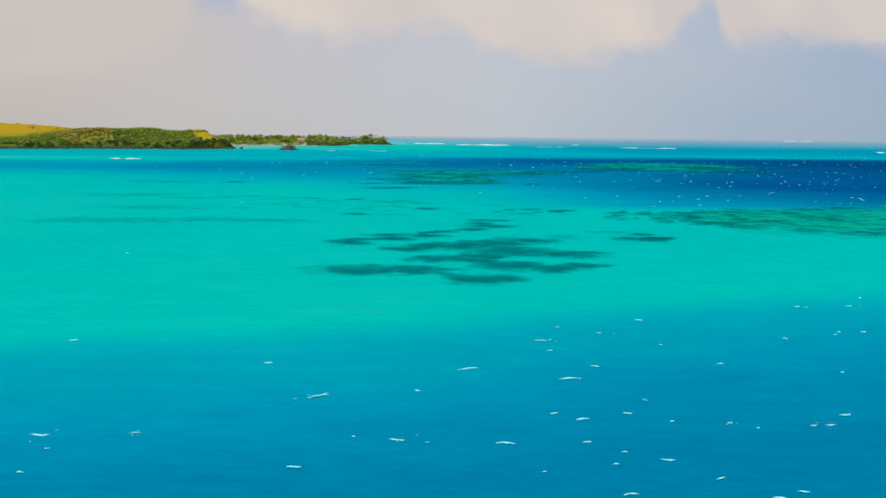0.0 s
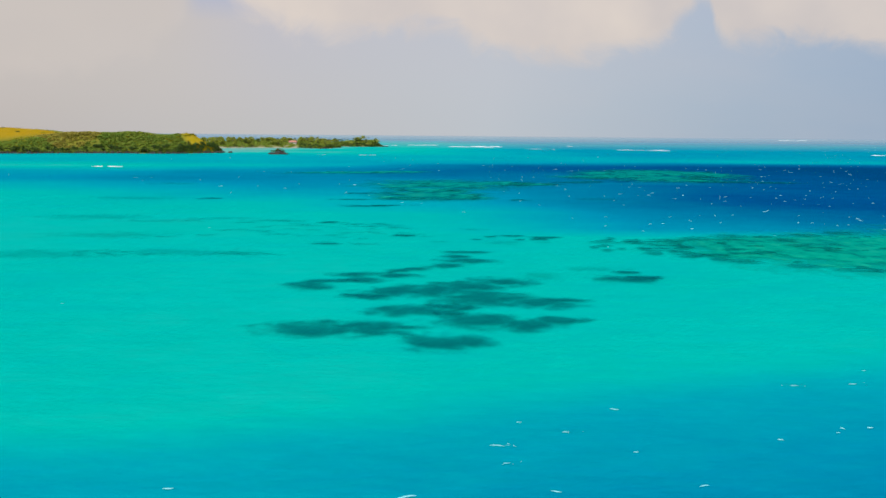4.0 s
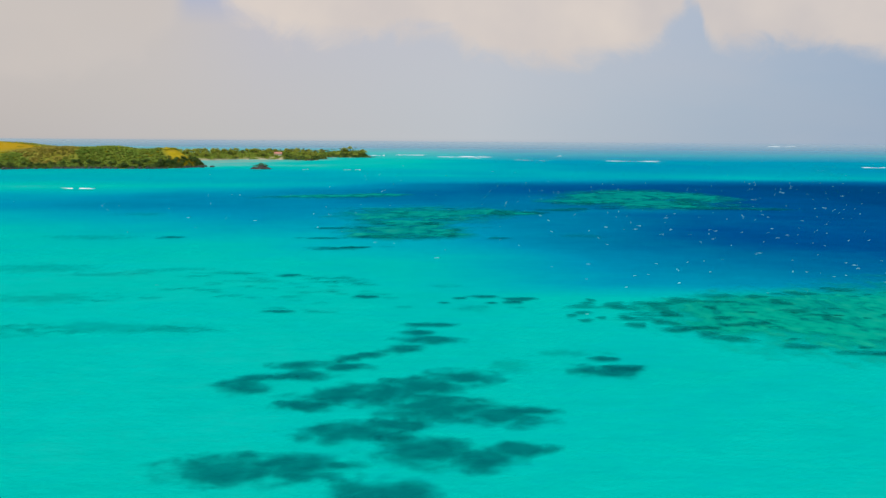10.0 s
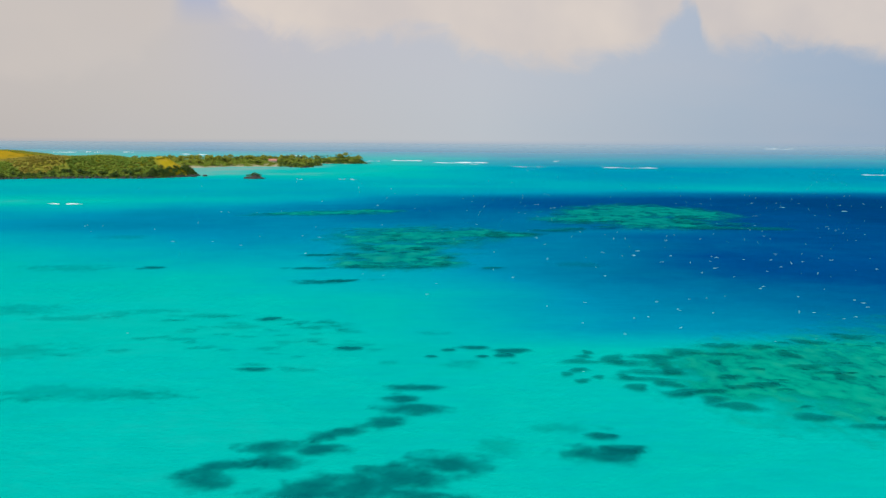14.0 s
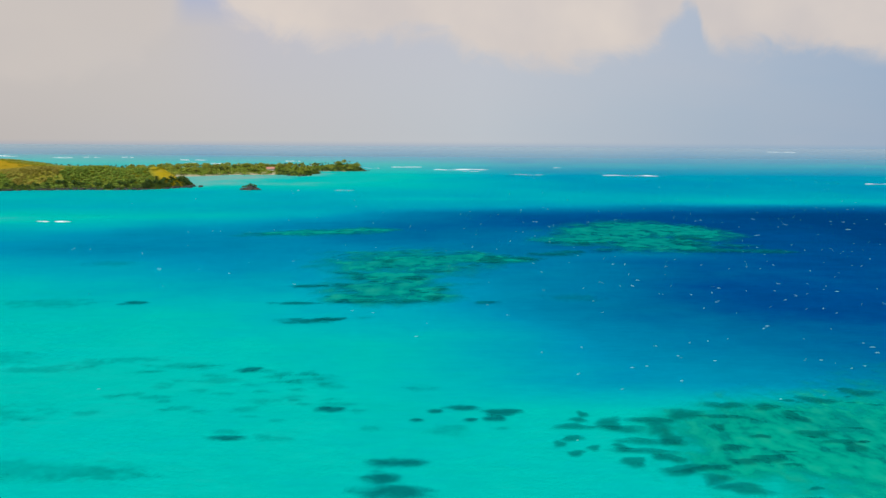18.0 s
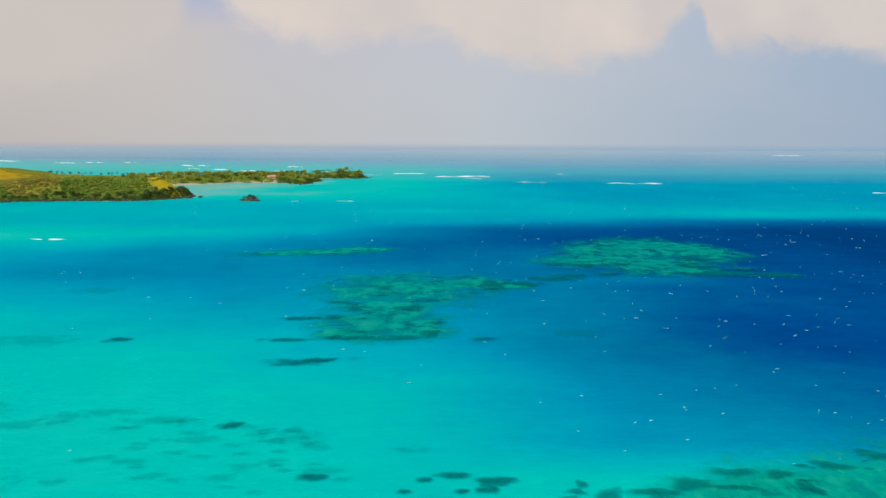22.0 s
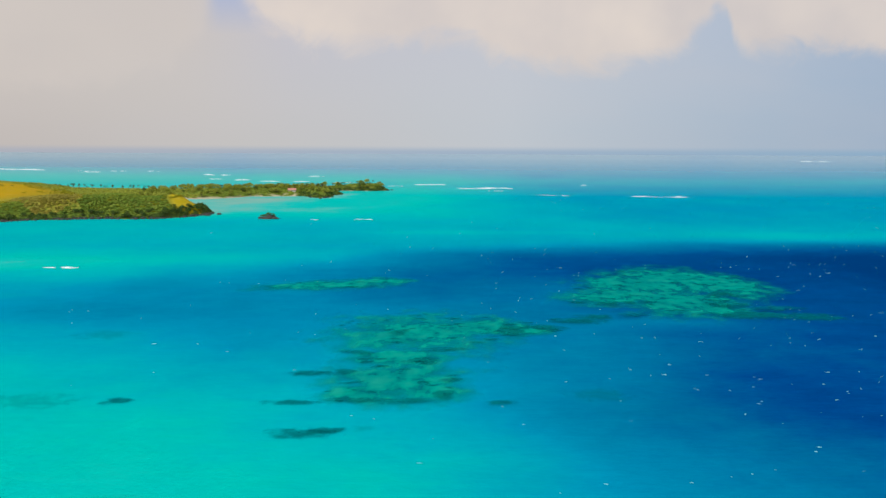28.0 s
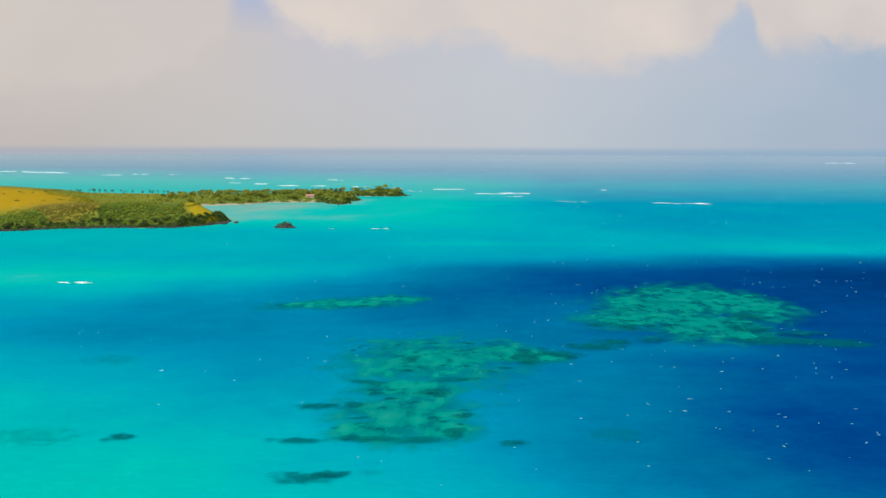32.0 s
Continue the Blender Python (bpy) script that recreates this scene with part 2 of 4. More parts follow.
def leaf_material(name, a, b):
    m, t, p, out = material(name)
    info = node(t, "ShaderNodeNewGeometry").outputs["Random Per Island"]
    who = node(t, "ShaderNodeObjectInfo").outputs["Random"]
    drift = noise_tex(t, place(t), 0.07, 4, 0.6)
    f = math_node(t, "ADD", math_node(t, "MULTIPLY", info, 0.2), math_node(t, "MULTIPLY", who, 0.3))
    f = math_node(t, "ADD", f, math_node(t, "MULTIPLY_ADD", drift, 1.6, -0.55), clamp=True)
    hue = mix_colour(t, f, a, b)
    t.links.new(hue, p.inputs["Base Color"])
    p.inputs["Roughness"].default_value, p.inputs["Specular IOR Level"].default_value = 0.7, 0.0
    through_leaf = t.nodes.new("ShaderNodeBsdfTranslucent")
    t.links.new(hue, through_leaf.inputs[0])
    mix = t.nodes.new("ShaderNodeMixShader")
    mix.inputs[0].default_value = 0.5
    t.links.new(p.outputs[0], mix.inputs[1]), t.links.new(through_leaf.outputs[0], mix.inputs[2])
    t.links.new(mix.outputs[0], out.inputs[0])
    return m


def plain_material(name, a, b, scale, rough, depth=0.2):
    m, t, p, out = material(name)
    n = noise_tex(t, node(t, "ShaderNodeTexCoord").outputs["Object"], scale, 5, 0.65)
    t.links.new(ramp(t, n, [(0.3, a), (0.7, b)]), p.inputs["Base Color"])
    p.inputs["Roughness"].default_value = rough
    bump(t, p, n, 0.5, depth)
    return m


SEA = sea_material()
GRASS_BED = seagrass_material("seagrass", (0.0, 0.095, 0.115), (0.0, 0.19, 0.19), 0.64, 0.45, 1.9)
SPARSE_BED = seagrass_material("sparse_seagrass", (0.0, 0.20, 0.19), (0.0, 0.28, 0.25), 0.19, 0.6, 2.6)
CORAL = seagrass_material("dark_coral", (0.0, 0.10, 0.105), (0.0, 0.17, 0.155), 0.48, 0.4, 1.6)
REEF = reef_material("reef_flat", 0.74, (0.0, 0.25, 0.215), (0.0, 0.33, 0.25), (0.02, 0.41, 0.28), (0.0, 0.12, 0.135), 0.16)
REEF_NEAR = reef_material("shallow_reef_flat", 0.74, (0.0, 0.31, 0.235), (0.0, 0.39, 0.265), (0.02, 0.47, 0.31), (0.0, 0.15, 0.14), 0.3)
FOAM = foam_material("foam", 0.06, 0.26)
SURF_FOAM = foam_material("surf_foam", 0.42, 0.78)
LAND = land_material()
LEAF_DARK = leaf_material("leaves_dark", (0.07, 0.14, 0.04), (0.15, 0.22, 0.05))
LEAF_OLIVE = leaf_material("leaves_olive", (0.28, 0.34, 0.06), (0.42, 0.46, 0.075))
LEAF_GREEN = leaf_material("leaves_green", (0.16, 0.28, 0.05), (0.35, 0.42, 0.06))
LEAF_BROWN = leaf_material("leaves_brown", (0.30, 0.28, 0.06), (0.46, 0.40, 0.08))
LEAF_YELLOW = leaf_material("leaves_yellow", (0.27, 0.29, 0.02), (0.38, 0.35, 0.025))
PALM_LEAF = leaf_material("palm_leaves", (0.05, 0.08, 0.03), (0.14, 0.16, 0.05))
BARK = plain_material("bark", (0.09, 0.07, 0.05), (0.19, 0.15, 0.11), 3.0, 0.9, 0.05)
ROCK = plain_material("shore_rock", (0.018, 0.022, 0.02), (0.06, 0.06, 0.05), 0.5, 0.9, 0.4)
ROOF = plain_material("red_roof", (0.42, 0.16, 0.12), (0.55, 0.26, 0.20), 1.5, 0.6, 0.03)
WALL = plain_material("white_wall", (0.62, 0.57, 0.48), (0.76, 0.72, 0.64), 1.0, 0.85, 0.02)
GLASS = plain_material("window_pane", (0.02, 0.03, 0.04), (0.05, 0.07, 0.08), 1.0, 0.15, 0.0)
WOOD = plain_material("door_wood", (0.12, 0.07, 0.04), (0.22, 0.14, 0.08), 2.0, 0.7, 0.02)


# ---- geometry helpers ----
def part(name, bm, mat, parent, label=""):
    """Links a bmesh as one mesh object under a thing or a part."""
    me = bpy.data.meshes.new(name)
    bm.to_mesh(me)
    bm.free()
    return part_of(name, me, mat, parent, label)


def part_of(name, me, mat, parent, label=""):
    if mat and not me.materials:
        me.materials.append(mat)
    ob = new(name, me)
    ob.parent = parent
    if label:
        tagged(ob, label)
    return ob


def sheet_mesh(name, verts, faces, mat, smooth=True, **attrs):
    me = bpy.data.meshes.new(name)
    me.from_pydata(verts.tolist(), [], faces.tolist())
    if smooth:
        me.polygons.foreach_set("use_smooth", np.ones(len(faces), bool))
    for key, values in attrs.items():
        a = me.attributes.new(key, "FLOAT", "POINT")
        a.data.foreach_set("value", np.asarray(values, np.float32))
    me.materials.append(mat)
    me.update()
    return me


def lattice(x, y, seed):
    s = np.sin(x * 127.1 + y * 311.7 + seed * 74.7) * 43758.5453
    return s - np.floor(s)


def value_noise(x, y, seed=0):
    xi, yi = np.floor(x), np.floor(y)
    fx, fy = x - xi, y - yi
    fx, fy = fx * fx * (3 - 2 * fx), fy * fy * (3 - 2 * fy)
    a, b = lattice(xi, yi, seed), lattice(xi + 1, yi, seed)
    c, d = lattice(xi, yi + 1, seed), lattice(xi + 1, yi + 1, seed)
    return a + (b - a) * fx + (c - a) * fy + (a - b - c + d) * fx * fy


def fbm(x, y, seed=0, octaves=4):
    """Layered noise about 0, within about -0.5 to 0.5."""
    total, gain = 0.0, 0.5
    for k in range(octaves):
        total = total + (value_noise(x * 2**k, y * 2**k, seed + 13 * k) - 0.5) * gain * 2
        gain *= 0.5
    return total * 0.5


def step(a, b, x):
    t = np.clip((x - a) / (b - a), 0, 1)
    return t * t * (3 - 2 * t)


def grid_faces(ny, nx):
    i = np.arange(ny * nx).reshape(ny, nx)
    return np.stack([i[:-1, :-1], i[:-1, 1:], i[1:, 1:], i[1:, :-1]], -1).reshape(-1, 4)


# ---- the shore and the bottom of the lagoon, as plan formulas ----
def cone(x, y, ax, ay, ra, bx, by, rb):
    """Distance outside a rounded tongue of land that runs from a to b."""
    dx, dy = bx - ax, by - ay
    t = np.clip(((x - ax) * dx + (y - ay) * dy) / (dx * dx + dy * dy), 0, 1)
    return np.hypot(x - ax - t * dx, y - ay - t * dy) - (ra + (rb - ra) * t)


def headland(x, y):
    return np.minimum(cone(x, y, -1500, 850, 165, -450, 852, 155), cone(x, y, -450, 852, 155, -276, 800, 55))


def backland(x, y):
    d = cone(x, y, -1500, 1040, 95, -320, 1072, 82)
    d = np.minimum(d, cone(x, y, -320, 1090, 60, -172, 1092, 35))
    d = np.minimum(d, cone(x, y, -172, 1080, 22, -152, 1040, 13))
    d = np.minimum(d, cone(x, y, -260, 1110, 50, -200, 1190, 36))
    return np.minimum(d, cone(x, y, -200, 1195, 26, -104, 1192, 22))


def shore(x, y):
    """Metres from the shoreline, below 0 on land."""
    return np.minimum(headland(x, y), backland(x, y)) + 9 * fbm(x / 28, y / 28, 3)


def dome(x, y, cx, cy, sx, sy):
    return np.exp(-((x - cx) / sx) ** 2 - ((y - cy) / sy) ** 2)


def land_height(x, y):
    s = -shore(x, y)
    head = step(0, 30, -headland(x, y))
    hills = 17 * dome(x, y, -560, 930, 150, 110) + 11.5 * dome(x, y, -450, 815, 78, 70)
    hills = hills + 9 * dome(x, y, -350, 768, 40, 26) + 10 * dome(x, y, -298, 786, 34, 24) + 4.5 * dome(x, y, -240, 795, 26, 28) + 2 * dome(x, y, -236, 786, 20, 20)
    h = 2.2 * step(0, 9, s) + 2.5 * step(0, 40, s) + head * (3.0 * step(0, 25, s) + hills * step(0, 32, s))
    h = h + 7 * dome(x, y, -238, 786, 34, 28) * step(0, 10, s)
    h = h + (6 * dome(x, y, -108, 1190, 48, 28) + 5 * dome(x, y, -165, 1075, 34, 34) + 3 * dome(x, y, -270, 1085, 60, 40)) * step(0, 16, s)
    return np.where(s > 0, h + step(0, 30, s) * 4.5 * fbm(x / 42, y / 42, 5), -3 * step(0, 10, -s))


def ellipse(x, y, cx, cy, rx, ry, turn=0.0):
    """1 at the centre of an ellipse, 0 at its rim, below 0 outside."""
    c, s = math.cos(radians(turn)), math.sin(radians(turn))
    u, v = (x - cx) * c + (y - cy) * s, (y - cy) * c - (x - cx) * s
    return 1 - np.hypot(u / rx, v / ry)


# soundings of the basin: a row for each northing, west to east every 60 m
CHART_X = np.arange(-180.0, 301.0, 60.0)
CHART_Y = np.array([190.0, 220, 250, 285, 325, 370, 420, 475, 530, 590])
CHART = np.array([
    [0.17, 0.17, 0.17, 0.17, 0.50, 0.70, 0.72, 0.72, 0.72],
    [0.17, 0.17, 0.17, 0.20, 0.61, 0.80, 0.88, 0.88, 0.88],
    [0.17, 0.17, 0.20, 0.39, 0.69, 0.87, 0.93, 0.94, 0.94],
    [0.17, 0.22, 0.38, 0.47, 0.68, 0.86, 0.90, 0.93, 0.94],
    [0.34, 0.38, 0.52, 0.48, 0.66, 0.82, 0.88, 0.92, 0.94],
    [0.52, 0.60, 0.62, 0.62, 0.74, 0.80, 0.91, 0.96, 0.97],
    [0.44, 0.57, 0.63, 0.76, 0.74, 0.88, 0.95, 0.99, 1.00],
    [0.22, 0.40, 0.60, 0.77, 0.87, 0.92, 0.95, 1.00, 1.00],
    [0.22, 0.26, 0.38, 0.68, 0.83, 0.88, 0.92, 0.97, 0.98],
    [0.40, 0.40, 0.42, 0.50, 0.62, 0.66, 0.72, 0.76, 0.80]])


def between(v, stops):
    """Index of the stop below v, and the eased share of the next one."""
    i = np.clip(np.searchsorted(stops, v) - 1, 0, len(stops) - 2)
    f = np.clip((v - stops[i]) / (stops[i + 1] - stops[i]), 0, 1)
    return i, 0.5 * f + 0.5 * f * f * (3 - 2 * f)


def charted(x, y):
    i, fx = between(x, CHART_X)
    j, fy = between(y, CHART_Y)
    south = CHART[j, i] * (1 - fx) + CHART[j, i + 1] * fx
    north = CHART[j + 1, i] * (1 - fx) + CHART[j + 1, i + 1] * fx
    return south * (1 - fy) + north * fy


def sea_depth(x, y):
    """0 over bare sand at the beach, about 0.15 over the sand flats, 1 over the deepest channel."""
    wob = 18 * fbm(x / 60, y / 60, 21)
    # sand flat and its two edges
    near = 68 + 0.30 * x + 5 * fbm(x / 30, y / 30, 22)
    d = 0.17 + 0.22 * step(near + 6, near - 6, y) + 0.26 * step(near, near - 40, y)
    d = d + 0.05 * step(0.0, 0.8, ellipse(x, y, 21, 53, 4, 3))
    # blue basin, its two reefs and the deep channel, off the chart
    d = d + (charted(x + 26 * fbm(x / 50, y / 35, 33), y + wob) - d) * step(170, 192, y)
    d = d - 0.14 * dome(x, y, 104, 359, 30, 9)
    rim = np.interp(x, [-300, -150, -60, 20, 150, 300, 600], [500, 510, 530, 560, 590, 600, 605]) + 1.2 * wob
    # beyond the channel: turquoise tongue, blue strait, bright bay, outer lagoon
    far = step(rim - 18, rim + 30, y)
    d = d + (0.42 - 0.06 * step(rim + 20, rim + 120, y) - 0.06 * step(-90, -260, x) - d) * far
    d = d - 0.12 * step(-0.1, 0.7, ellipse(x, y + wob * 2.2 + 26 * fbm(x / 25, y / 12, 27), -265, 515, 220, 58, 6))
    d = d - 0.10 * step(-0.1, 0.8, ellipse(x, y + wob * 0.8 + 22 * fbm(x / 50, y / 14, 35), 340, 655, 290, 34, 3)) - 0.08 * step(0.0, 0.7, ellipse(x, y, 40, 660, 120, 20, 3))
    bay = step(690, 830, y + wob + 0.10 * x)
    bright = step(150, -110, x - 0.05 * (y - 900)) * bay
    bright = bright * (1 - 0.6 * step(1130, 1330, y))
    d = d - 0.24 * bright + 0.12 * bay * step(0, 220, x)
    s = shore(x, y)
    d = d - 0.16 * step(150, 10, backland(x, y)) * step(-140, -270, x) * bay * step(1190, 1110, y) - 0.05 * step(90, 10, headland(x, y)) * bay - 0.06 * step(28, 4, s)
    # outer reef, and the open ocean in a lighter blue than deep water
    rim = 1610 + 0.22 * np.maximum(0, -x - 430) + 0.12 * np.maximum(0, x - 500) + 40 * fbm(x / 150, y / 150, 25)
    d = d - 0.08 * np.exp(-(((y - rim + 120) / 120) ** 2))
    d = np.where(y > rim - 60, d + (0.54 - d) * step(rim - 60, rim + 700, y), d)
    return np.clip(d, 0.01, 1.0)


def graded(stops):
    """Coordinates from (start, spacing) to (end, spacing)."""
    v = [stops[0][0]]
    for (a, da), (b, db) in zip(stops, stops[1:]):
        while v[-1] < b - 1e-6:
            f = (v[-1] - a) / (b - a)
            v.append(min(b, v[-1] + da + (db - da) * f))
    return np.array(v)


# ---- sea and land ----
xs = graded([(-20000, 4000), (-5200, 300), (-1500, 60), (-400, 8), (-120, 3), (150, 3), (500, 10), (1500, 60), (5200, 300), (20000, 4000)])
ys = graded([(-1500, 150), (-40, 10), (20, 3), (420, 3.5), (900, 9), (1800, 20), (5600, 260), (32000, 4000)])
gx, gy = np.meshgrid(xs, ys)
gx, gy = gx.ravel(), gy.ravel()
chop = 0.10 * fbm(gx / 9, gy / 6, 31)
# the share of hazy sky gloss rises with northing, in place of real haze
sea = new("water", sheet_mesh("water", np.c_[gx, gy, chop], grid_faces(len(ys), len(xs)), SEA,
                              depth=sea_depth(gx, gy), far_haze=np.interp(gy, [1080, 1400, 1900, 2600, 3700, 9000], [0, 0.16, 0.40, 0.62, 0.80, 0.97])))
tagged(sea, "wind-rippled turquoise lagoon water deepening to dark blue channels", "sea", kind="structure")

xs = graded([(-1500, 24), (-640, 7), (-420, 4), (-60, 4)])
ys = graded([(660, 4), (900, 5), (1260, 6)])
gx, gy = np.meshgrid(xs, ys)
gx, gy = gx.ravel(), gy.ravel()
gz = land_height(gx, gy)
gs = -shore(gx, gy)
tawny = np.clip(1.2 * step(-0.05, 0.5, ellipse(gx, gy, -505, 835, 155, 118, -22)) + 1.1 * step(0.0, 0.5, ellipse(gx, gy, -236, 790, 22, 23, 20)) + 0.35 * step(0.0, 0.6, ellipse(gx, gy, -350, 772, 40, 30)), 0, 1)
bare = step(8, 3, gs) * (headland(gx, gy) > 3) * (gy < 1120) * (1 - step(-190, -170, gx))
bare = np.maximum(bare, 0.8 * step(4, 1.5, gs) * (headland(gx, gy) > 3))
land = new("ground", sheet_mesh("ground", np.c_[gx, gy, gz], grid_faces(len(ys), len(xs)), LAND, grass=tawny, sand=bare, straw=step(-330, -280, gx)))
tagged(land, "grassy tawny hills and low green land edged by pale beach sand", "island", kind="structure")


# ---- reefs and seagrass beds ----
def bed_grid(blobs, cell, rise, fray=0.5, size=4.0, seed=0):
    """A low uneven mound over a union of ellipses (east, north, half width, half depth, turn): corners, faces, rim fade, nearest ellipse of each face."""
    b = [tuple(e) + (0.0,) * (5 - len(e)) for e in blobs]
    lo_x, hi_x = min(e[0] - 1.5 * max(e[2], e[3] if e[4] else 0) for e in b), max(e[0] + 1.5 * max(e[2], e[3] if e[4] else 0) for e in b)
    lo_y, hi_y = min(e[1] - 1.5 * max(e[3], e[2] if e[4] else 0) for e in b), max(e[1] + 1.5 * max(e[3], e[2] if e[4] else 0) for e in b)
    ax, ay = np.arange(lo_x, hi_x + cell, cell), np.arange(lo_y, hi_y + cell, cell)
    mx, my = np.meshgrid(ax, ay)
    mx, my = mx.ravel(), my.ravel()
    each = np.array([ellipse(mx, my, *e) for e in b])
    m = each.max(0) + fray * fbm(mx / size, my / (0.7 * size), seed)
    edge = np.clip((m + 0.32) / 1.0, 0, 1)
    lumps = np.clip(0.5 + fbm(mx / (size * 0.5), my / (size * 0.5), seed + 7), 0, 1)
    z = 0.07 + rise * edge * (0.35 + 0.65 * lumps)
    z = np.where(edge <= 0.02, -0.1, z)
    f = grid_faces(len(ay), len(ax))
    f = f[(edge[f] > 0).any(1)]
    return np.c_[mx, my, z], f, edge, each.argmax(0)[f[:, 0]]


def bed_mesh(name, grid, mat, keep=None):
    """The mesh of such a mound, or of the part of it that belongs to one ellipse."""
    v, f, edge, owner = grid
    f = f if keep is None else f[owner == keep]
    used = np.unique(f)
    back = np.zeros(len(v), int)
    back[used] = np.arange(len(used))
    return sheet_mesh(name, v[used], back[f], mat, edge=edge[used])


def bed(name, blobs, cell, rise, mat, label, category, group="", **how):
    """A growth on the bottom: one mesh, or one part for each of its lobes."""
    grid = bed_grid(blobs, cell, rise, **how)
    if len(blobs) == 1:
        return tagged(new(name, bed_mesh(name, grid, mat)), label, category, group)
    whole = tagged(new(name), label, category, group)
    whole.location = (blobs[0][0], blobs[0][1], 0)
    for k in range(len(blobs)):
        if (grid[3] == k).sum() < 4:
            continue
        lobe = part_of("lobe", bed_mesh("lobe", grid, mat, k), None, whole)
        lobe.matrix_parent_inverse = Matrix.Translation((-blobs[0][0], -blobs[0][1], 0))
    return whole


MEADOW = "seagrass beds on the sand flat"
# dark meadow in the middle of the flat: one bed for each patch that stands apart
SOUTH_BEDS = (
    [(-10.2, 94.6, 7.4, 3.4), (-4.2, 95.1, 6.0, 3.1), (0.2, 95.4, 2.6, 1.4)],
    [(4.0, 89.2, 4.6, 3.4), (7.1, 90.0, 3.2, 2.5)],
    [(8.7, 98.9, 5.6, 4.2), (13.9, 96.8, 4.2, 2.9), (18.0, 99.7, 4.2, 1.9)],
    [(0.6, 103.8, 6.0, 3.0), (5.2, 106.2, 4.8, 2.1)])
NORTH_BEDS = (
    [(3.8, 116.2, 8.0, 5.2), (-2.2, 115.3, 6.0, 3.0), (10.1, 111.2, 8.0, 4.8), (16.8, 108.6, 6.0, 3.2), (21.0, 110.6, 3.6, 1.6), (8.1, 119.6, 6.2, 4.0), (13.5, 123.2, 5.2, 3.5)],
    [(-5.6, 112.1, 3.8, 2.1)],
    [(-14.8, 119.4, 3.9, 3.2), (-12.6, 122.9, 3.6, 1.7)],
    [(-8.0, 128.4, 4.8, 2.2), (-7.4, 123.9, 4.2, 2.3), (-2.7, 127.5, 4.4, 1.8)],
    [(-1.2, 133.0, 5.6, 1.9, 25), (4.6, 136.6, 4.4, 2.3, 30), (8.9, 142.2, 5.2, 2.7), (7.0, 146.7, 2.8, 2.4)],
    [(8.4, 151.9, 4.6, 1.8)])
for blobs in SOUTH_BEDS + NORTH_BEDS:
    bed("seagrass_bed", blobs, 0.4, 0.12, GRASS_BED, "dark teal seagrass bed with frayed soft edges on pale sand", "seagrass", MEADOW,
        fray=0.75, size=3.0, seed=int(abs(blobs[0][0] * 7 + blobs[0][1])))
# smaller dark patches round it
for cx, cy, rx, ry in ((32.6, 126.0, 5.2, 2.8), (36.0, 127.6, 3.4, 1.7), (34.2, 131.6, 2.2, 1.4), (14.9, 173.5, 1.6, 1.1), (19.4, 175.2, 3.3, 1.5), (11.5, 169.2, 1.3, 1.0),
                       (21.1, 169.4, 1.3, 1.0), (26.3, 173.2, 3.3, 1.7), (24.8, 169.7, 2.2, 1.6), (-23.5, 198.1, 2.7, 2.0), (-18.7, 241.3, 7.2, 3.4), (-13.0, 243.0, 4.6, 2.4),
                       (-25.0, 263.0, 7.0, 2.0), (-25.4, 289.0, 6.0, 3.2), (-71.8, 262.7, 4.0, 2.8), (-19.0, 161.5, 3.2, 1.2), (-4.1, 174.6, 2.6, 1.4)):
    bed("seagrass_patch", [(cx, cy, rx, ry), (cx + 0.5 * rx, cy + 0.25 * ry, 0.6 * rx, 0.6 * ry)], 0.3 if cy < 180 else 0.55, 0.15, GRASS_BED,
        "small dark patch of seagrass lying on pale sand", "seagrass", "small seagrass patches", fray=0.7, size=2.5, seed=int(cx * 3 + cy))
def head_mesh(name, seed, mat):
    """A rounded knot of growth with a frayed rim, about 1 m in radius."""
    rng = random.Random(seed)
    rings, spokes = 4, 12
    ph = [rng.uniform(0, 6.28) for _ in range(4)]
    v, e = [(0, 0, 0.3)], [1.0]
    for r in range(1, rings + 1):
        for s in range(spokes):
            a = 2 * math.pi * s / spokes
            w = 1 + 0.25 * math.sin(2 * a + ph[0]) + 0.18 * math.sin(3 * a + ph[1]) + 0.12 * math.sin(5 * a + ph[2])
            q = r / rings
            v.append((q * w * math.cos(a), q * w * math.sin(a), 0.32 * (1 - q * q) + 0.05 * rng.uniform(-1, 1) * (1 - q) + 0.06))
            e.append(max(0.0, 1.15 * (1 - q * q)))
    f = [(0, 1 + s, 1 + (s + 1) % spokes) for s in range(spokes)]
    for r in range(rings - 1):
        for s in range(spokes):
            a, b = 1 + r * spokes + s, 1 + r * spokes + (s + 1) % spokes
            f.append((a, a + spokes, b + spokes, b))
    me = bpy.data.meshes.new(name)
    me.from_pydata(v, [], f)
    me.polygons.foreach_set("use_smooth", [True] * len(f))
    at = me.attributes.new("edge", "FLOAT", "POINT")
    at.data.foreach_set("value", e)
    me.materials.append(mat)
    return me


HEADS = [head_mesh("coral_head", k, CORAL) for k in range(8)]

